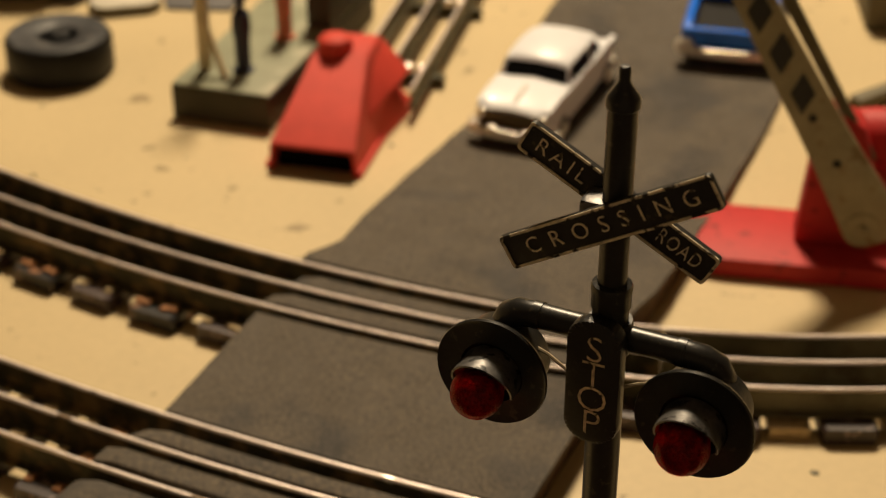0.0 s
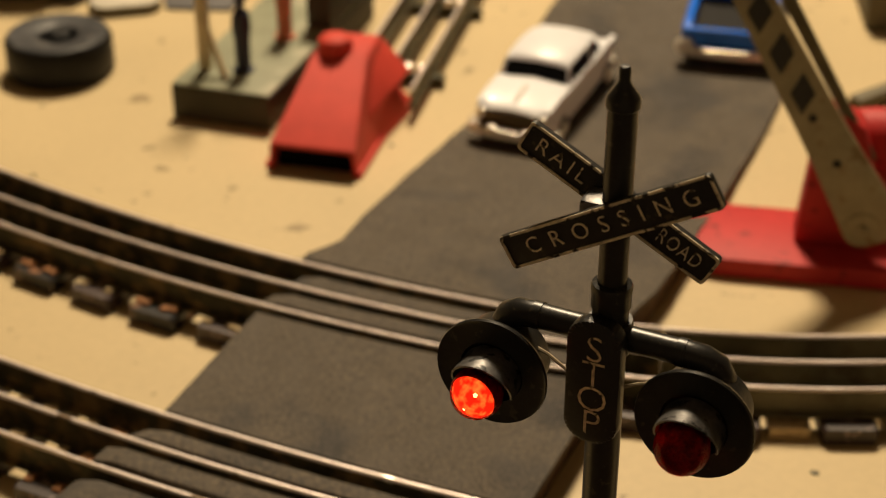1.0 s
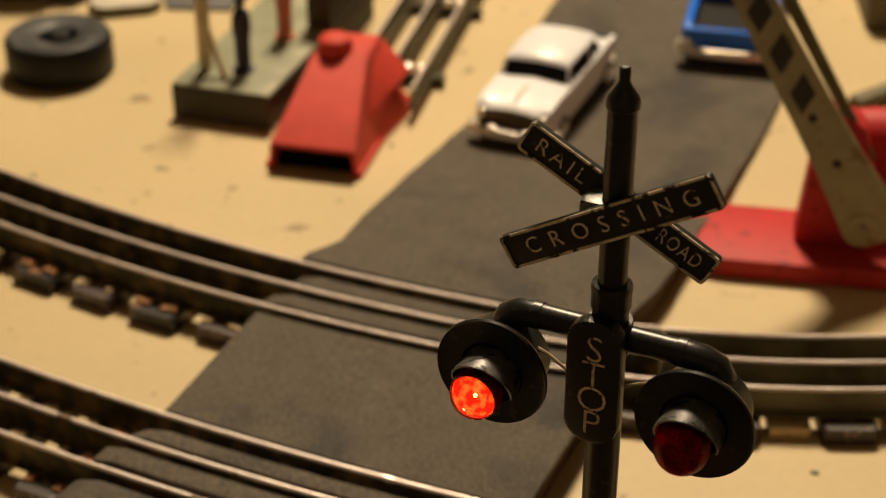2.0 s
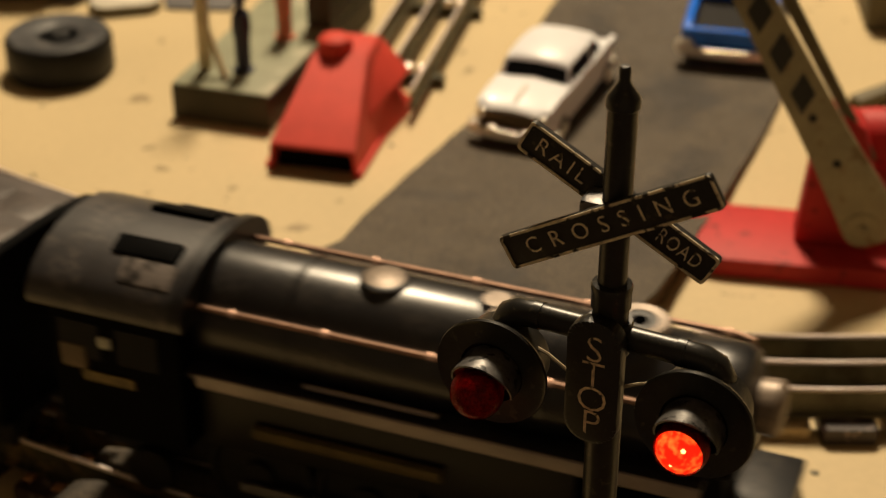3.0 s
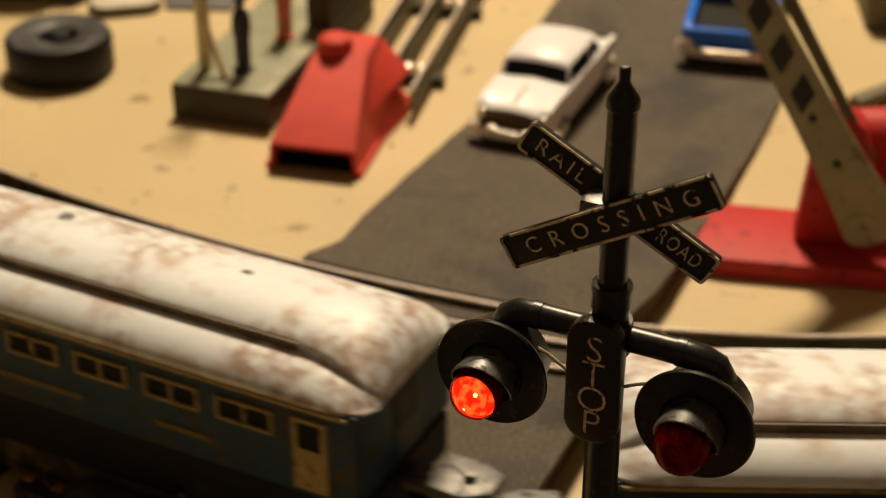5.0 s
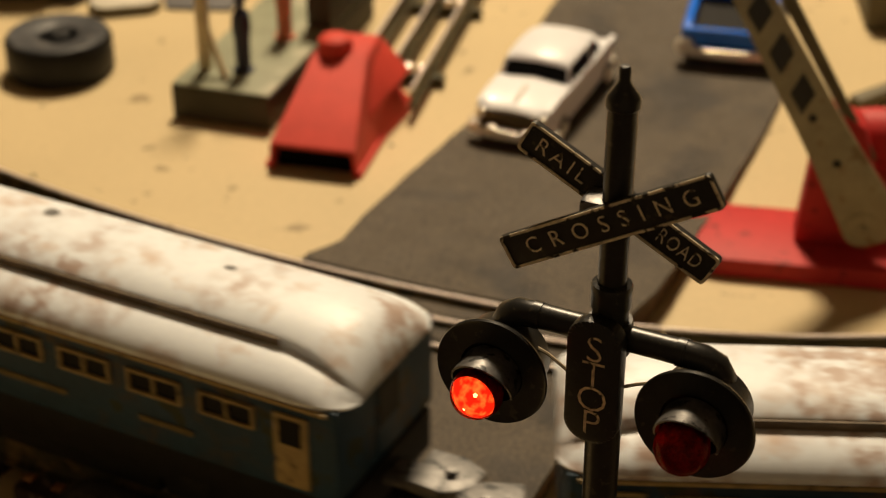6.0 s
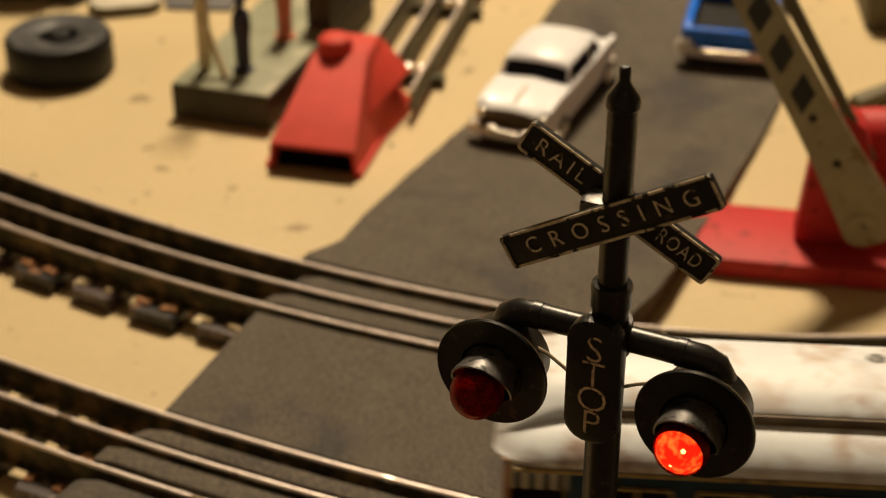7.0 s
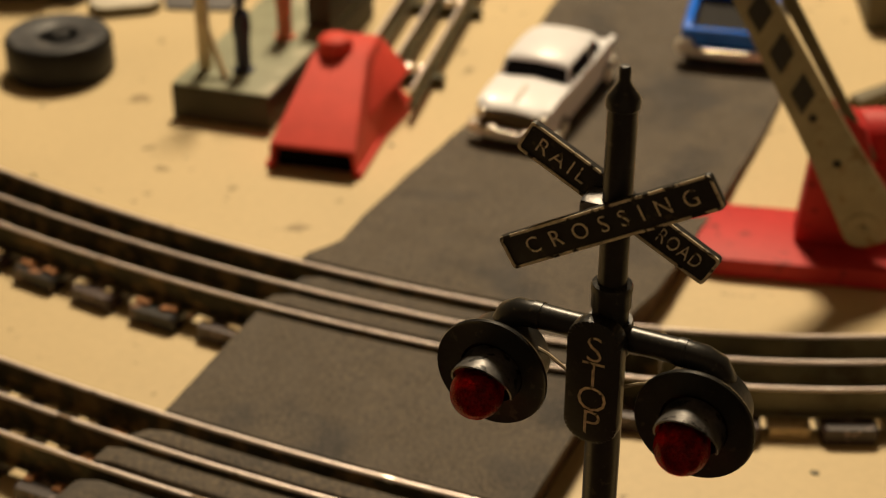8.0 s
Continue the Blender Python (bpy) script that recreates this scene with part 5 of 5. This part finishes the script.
def build_pickup():
    th = -104
    car = thing("toy_pickup_truck", pose(0.1580, 0.8350, 0.0030, 0, 0, th), "bright blue toy pickup truck seen at its chromed tail", "toy car")
    w = 0.0235
    side = lambda k, zt: [(w * k * 0.95, 0.006), (w * k, 0.010), (w * k, zt - 0.002), (w * k * 0.94, zt), (w * k * 0.80, zt), (w * k * 0.80, 0.0130), (0.0001, 0.0130)]
    part("bed", car_body([(-0.010, side(1, 0.022)), (0.030, side(1, 0.022)), (0.046, side(1.0, 0.021)), (0.049, side(0.98, 0.020))]), M_BLUECAR, car, "bright blue pickup bed")
    part("tailgate", box(0.0470, 0.0505, -w * 0.97, w * 0.97, 0.0065, 0.0205, 0.0010), M_BLUECAR, car)
    part("bed_floor", box(-0.008, 0.0465, -w * 0.78, w * 0.78, 0.0132, 0.0142), M_UNDER, car, "dark scuffed bed floor", smooth=False)
    part("cab", car_body([(-0.050, side(0.96, 0.020)[:4] + [(0.0001, 0.0205)] * 3), (-0.034, [(w * 0.95, 0.006), (w, 0.010), (w, 0.020), (w * 0.8, 0.036), (w * 0.7, 0.037), (w * 0.4, 0.0375), (0.0001, 0.038)]), (-0.010, [(w * 0.95, 0.006), (w, 0.010), (w, 0.020), (w * 0.82, 0.036), (w * 0.7, 0.037), (w * 0.4, 0.0375), (0.0001, 0.038)])]), M_BLUECAR, car)
    part("rear_window", box(-0.0105, -0.0092, -w * 0.6, w * 0.6, 0.0235, 0.0330), M_DARKGLASS, car, "dark rear window", smooth=False)
    bp = tube([(0.0440, -0.0245, 0.0085), (0.0510, -0.0225, 0.0085), (0.0530, -0.010, 0.0085), (0.0530, 0.010, 0.0085), (0.0510, 0.0225, 0.0085), (0.0440, 0.0245, 0.0085)], 0.0029, 10)
    part("rear_bumper", bp, M_CHROME, car, "chromed rear bumper")
    for s in (-1, 1):
        part("tail_lamp", lathe([(0, 0.0535), (0.0034, 0.0530), (0.0040, 0.0505), (0.0040, 0.047)], 18, m=Matrix.Translation((0, s * w * 0.86, 0.0118)) @ Matrix.Rotation(radians(90), 4, "Y")), M_CHROME, car, "round bright lamp")
        for x in (-0.034, 0.030):
            wm = Matrix.Translation((x, s * 0.0200, 0.0068)) @ Matrix.Rotation(radians(-90 * s), 4, "X")
            part("wheel", lathe([(0, -0.002), (0.0068, -0.002), (0.0068, 0.0022), (0.0040, 0.0024), (0, 0.003)], 24, m=wm), M_TYRE, car, "black toy tyre")
    return car


build_pickup()


def build_gate():
    """Crossing gate: red oval base, red pillar with a rounded top, raised pale arm with black diamonds."""
    gt = thing("crossing_gate", pose(0.1645, 0.6000, 0.0, 0, 0, -10), "red toy crossing gate with a raised diamond-marked arm", "crossing gate")
    base = [(-0.0440 + 0.0240 * math.cos(a), 0.0240 * math.sin(a)) for a in [radians(90 + 180 * i / 16) for i in range(17)]] + [(0.060, -0.0240), (0.060, 0.0240)]
    part("base", prism(base, 0.0, 0.0090, 0.0016), M_GATERED, gt, "red enamelled oval base")
    part("pillar", prism([(-0.0170, 0.0091), (0.0150, 0.0091), (0.0120, 0.0450), (0.0060, 0.0640), (-0.0050, 0.0700), (-0.0120, 0.0670)], -0.0100, 0.0060, 0.0014, m=FRONT), M_GATERED, gt, "red upright pillar")
    part("cowl", loft([[(0.012 + x, 0.022 + 0.013 * math.cos(a) * k, 0.046 + 0.014 * math.sin(a) * k) for a in [2 * math.pi * i / 20 for i in range(20)]] for x, k in ((-0.012, 0.55), (-0.009, 0.9), (0.0, 1.0), (0.030, 1.0))]), M_GATERED, gt, "rounded red cowl")
    part("cowl_stem", box(0.006, 0.040, 0.012, 0.032, 0.0088, 0.0400, 0.001), M_GATERED, gt)
    # arm: flat bar leaning to the upper left, in front of the pillar
    foot, tip = Vector((0.0118, -0.0142, 0.0270)), Vector((-0.0577, -0.0142, 0.1430))
    d = (tip - foot)
    ln = d.length
    ang = math.atan2(d.z, d.x)
    m = Matrix.Translation(foot) @ Matrix.Rotation(-ang, 4, "Y") @ FRONT
    outline = [(-0.0110 * math.sin(radians(180 * i / 12)), 0.0122 * math.cos(radians(180 * i / 12))) for i in range(13)]
    outline += [(0.040, -0.0094), (ln, -0.0066), (ln, 0.0066), (0.040, 0.0094)]
    arm = part("arm", prism(outline, -0.0010, 0.0010, 0.0004, m=m), M_ARM, gt, "yellowed white gate arm")
    for k in range(4):
        c = 0.0640 + 0.0192 * k
        part("diamond", prism([(-0.0092, 0.0), (0.0, -0.0050), (0.0092, 0.0), (0.0, 0.0050)], 0.0011, 0.0014, m=m @ Matrix.Translation((c, 0, 0)) @ Matrix.Rotation(radians(-27), 4, "Z")), M_ARMBLACK, arm, "black painted diamond", smooth=False)
    for c in (0.0525, 0.0300):
        part("rivet_hole", lathe([(0, 0.0014), (0.0016, 0.0014), (0.0018, 0.0010)], 14, m=m @ Matrix.Translation((c, 0.001, 0))), M_ARMBLACK, arm, "dark hole")
    part("pivot", lathe([(0, 0.0030), (0.0020, 0.0028), (0.0026, 0.0012), (0.0074, 0.0016), (0.0080, 0.0010)], 20, m=m @ Matrix.Translation((-0.0020, 0.0045, 0))), M_ARM, arm, "round pivot boss")
    m2 = Matrix.Translation((0, 0.010, 0.0)) @ m
    part("rear_arm", prism([(0.02, -0.0078), (0.02, -0.0122), (ln, -0.0132), (ln, -0.0074)], -0.0008, 0.0008, 0.0003, m=m2), M_OLIVE, gt, "dark rear strip of the arm")
    return gt


build_gate()


def build_clutter():
    ob = thing("card_tray", pose(-0.1800, 0.8760, 0.0, 0, 0, 14), "off-white rounded tray with an olive edge on the board", "tray")
    part("rim", prism(rounded(0.040, 0.030, 0.010), 0, 0.0050, 0.0012), M_OLIVE, ob, "olive tray edge")
    part("liner", prism(rounded(0.038, 0.028, 0.009), 0.0051, 0.0062, 0.0004), M_CARD, ob, "off-white tray top")
    ob = part("slate_sheet", prism([(-0.02, -0.014), (0.016, -0.016), (0.026, 0.012), (-0.026, 0.012)], 0, 0.002, 0.0004), M_GREYCARD, None)
    ob.matrix_world = pose(-0.1360, 0.8850, 0.0)
    tagged(ob, "dark grey sheet lying on the board", "sheet")
    ob = thing("dark_machine", pose(-0.245, 0.900, 0.0), "dark toy machine with brass fittings on the board", "toy machine")
    part("body", box(-0.03, 0.028, -0.016, 0.03, 0.0, 0.05, 0.004), M_OLIVE, ob)
    part("cap", lathe([(0, 0.03), (0.008, 0.028), (0.01, 0.02), (0.01, 0.0)], 20, m=pose(0.034, -0.008, 0)), M_COUPLER, ob, "grey round cap")
    # slanting stay and dark frame beside the gate
    ob = part("timber_stay", box(0.0, 0.09, -0.004, 0.004, 0.0, 0.007, 0.001), M_OLIVE, None)
    ob.matrix_world = pose(0.204, 0.742, 0.0, 0, 0, 35)
    tagged(ob, "dark olive timber strip lying on the board", "timber strip")
    ob = thing("toy_building", pose(0.2320, 0.842, 0.0, 0, 0, -5), "corner of a dark olive toy building on the board", "toy building")
    part("wall", box(0.0, 0.09, 0.0, 0.004, 0.0, 0.030, 0.001), M_OLIVE, ob)
    part("wall", box(0.0, 0.004, 0.0042, 0.06, 0.0, 0.030, 0.001), M_OLIVE, ob)
    part("inner_floor", box(0.005, 0.085, 0.005, 0.055, 0.0, 0.022, 0.0008), M_CARD, ob, "pale floor inside the walls")


build_clutter()


# grit and paint flakes scattered over the board
def build_grit():
    rng = random.Random(11)
    bm = bmesh.new()
    for i in range(38):
        x, y = rng.uniform(-0.26, 0.26), rng.uniform(0.43, 0.92)
        s = rng.uniform(0.0006, 0.0018)
        own = bmesh.new()
        bmesh.ops.create_icosphere(own, subdivisions=1, radius=s)
        for v in own.verts:
            v.co = Vector((v.co.x * rng.uniform(0.7, 1.6), v.co.y * rng.uniform(0.6, 1.2), max(v.co.z * 0.35, 0.0)))
        moved(own, pose(x, y, 0.0, 0, 0, rng.uniform(0, 180)))
        merge(bm, own)
    ob = part("grit", bm, M_OLIVE, None, "dark grit and paint flakes scattered on the board")
    return tagged(ob, category="grit", kind="stuff")


build_grit()


# ---- what moves ----
def motions():
    for ob, mid, half in TRAIN:
        rows = []
        for i in range(41):
            t = i * 0.2
            s = mid + run(t)
            a, b = LINE_NEAR.off(s - half, 0), LINE_NEAR.off(s + half, 0)
            c = (a + b) / 2
            rows.append((t, pose(c.x, c.y, 0, 0, 0, math.degrees(math.atan2(b.y - a.y, b.x - a.x)))))
        walk(ob, rows)
    # the flashing: each added shutter bares its always-lit bulb in turn
    lit = {0: [(0.70, 1.00), (1.74, 2.40), (3.40, 4.10), (4.72, 5.18), (5.62, 6.50), (7.10, 7.80)],
           1: [(1.00, 1.70), (2.42, 3.40), (4.10, 4.72), (5.20, 5.60), (6.50, 7.20)]}
    for k, (sh, c) in enumerate(SHUTTERS):
        rows = [(0.0, 0)]
        for on, off in lit[k]:
            for j in range(3):
                rows.append((on + j / 30, 89 * j))
            for j in range(3):
                rows.append((off + j / 30, 178 - 89 * j))
        rows.append((8.0, 0))
        walk(sh, [(t, pose(*c, 0, 0, a)) for t, a in rows])


motions()
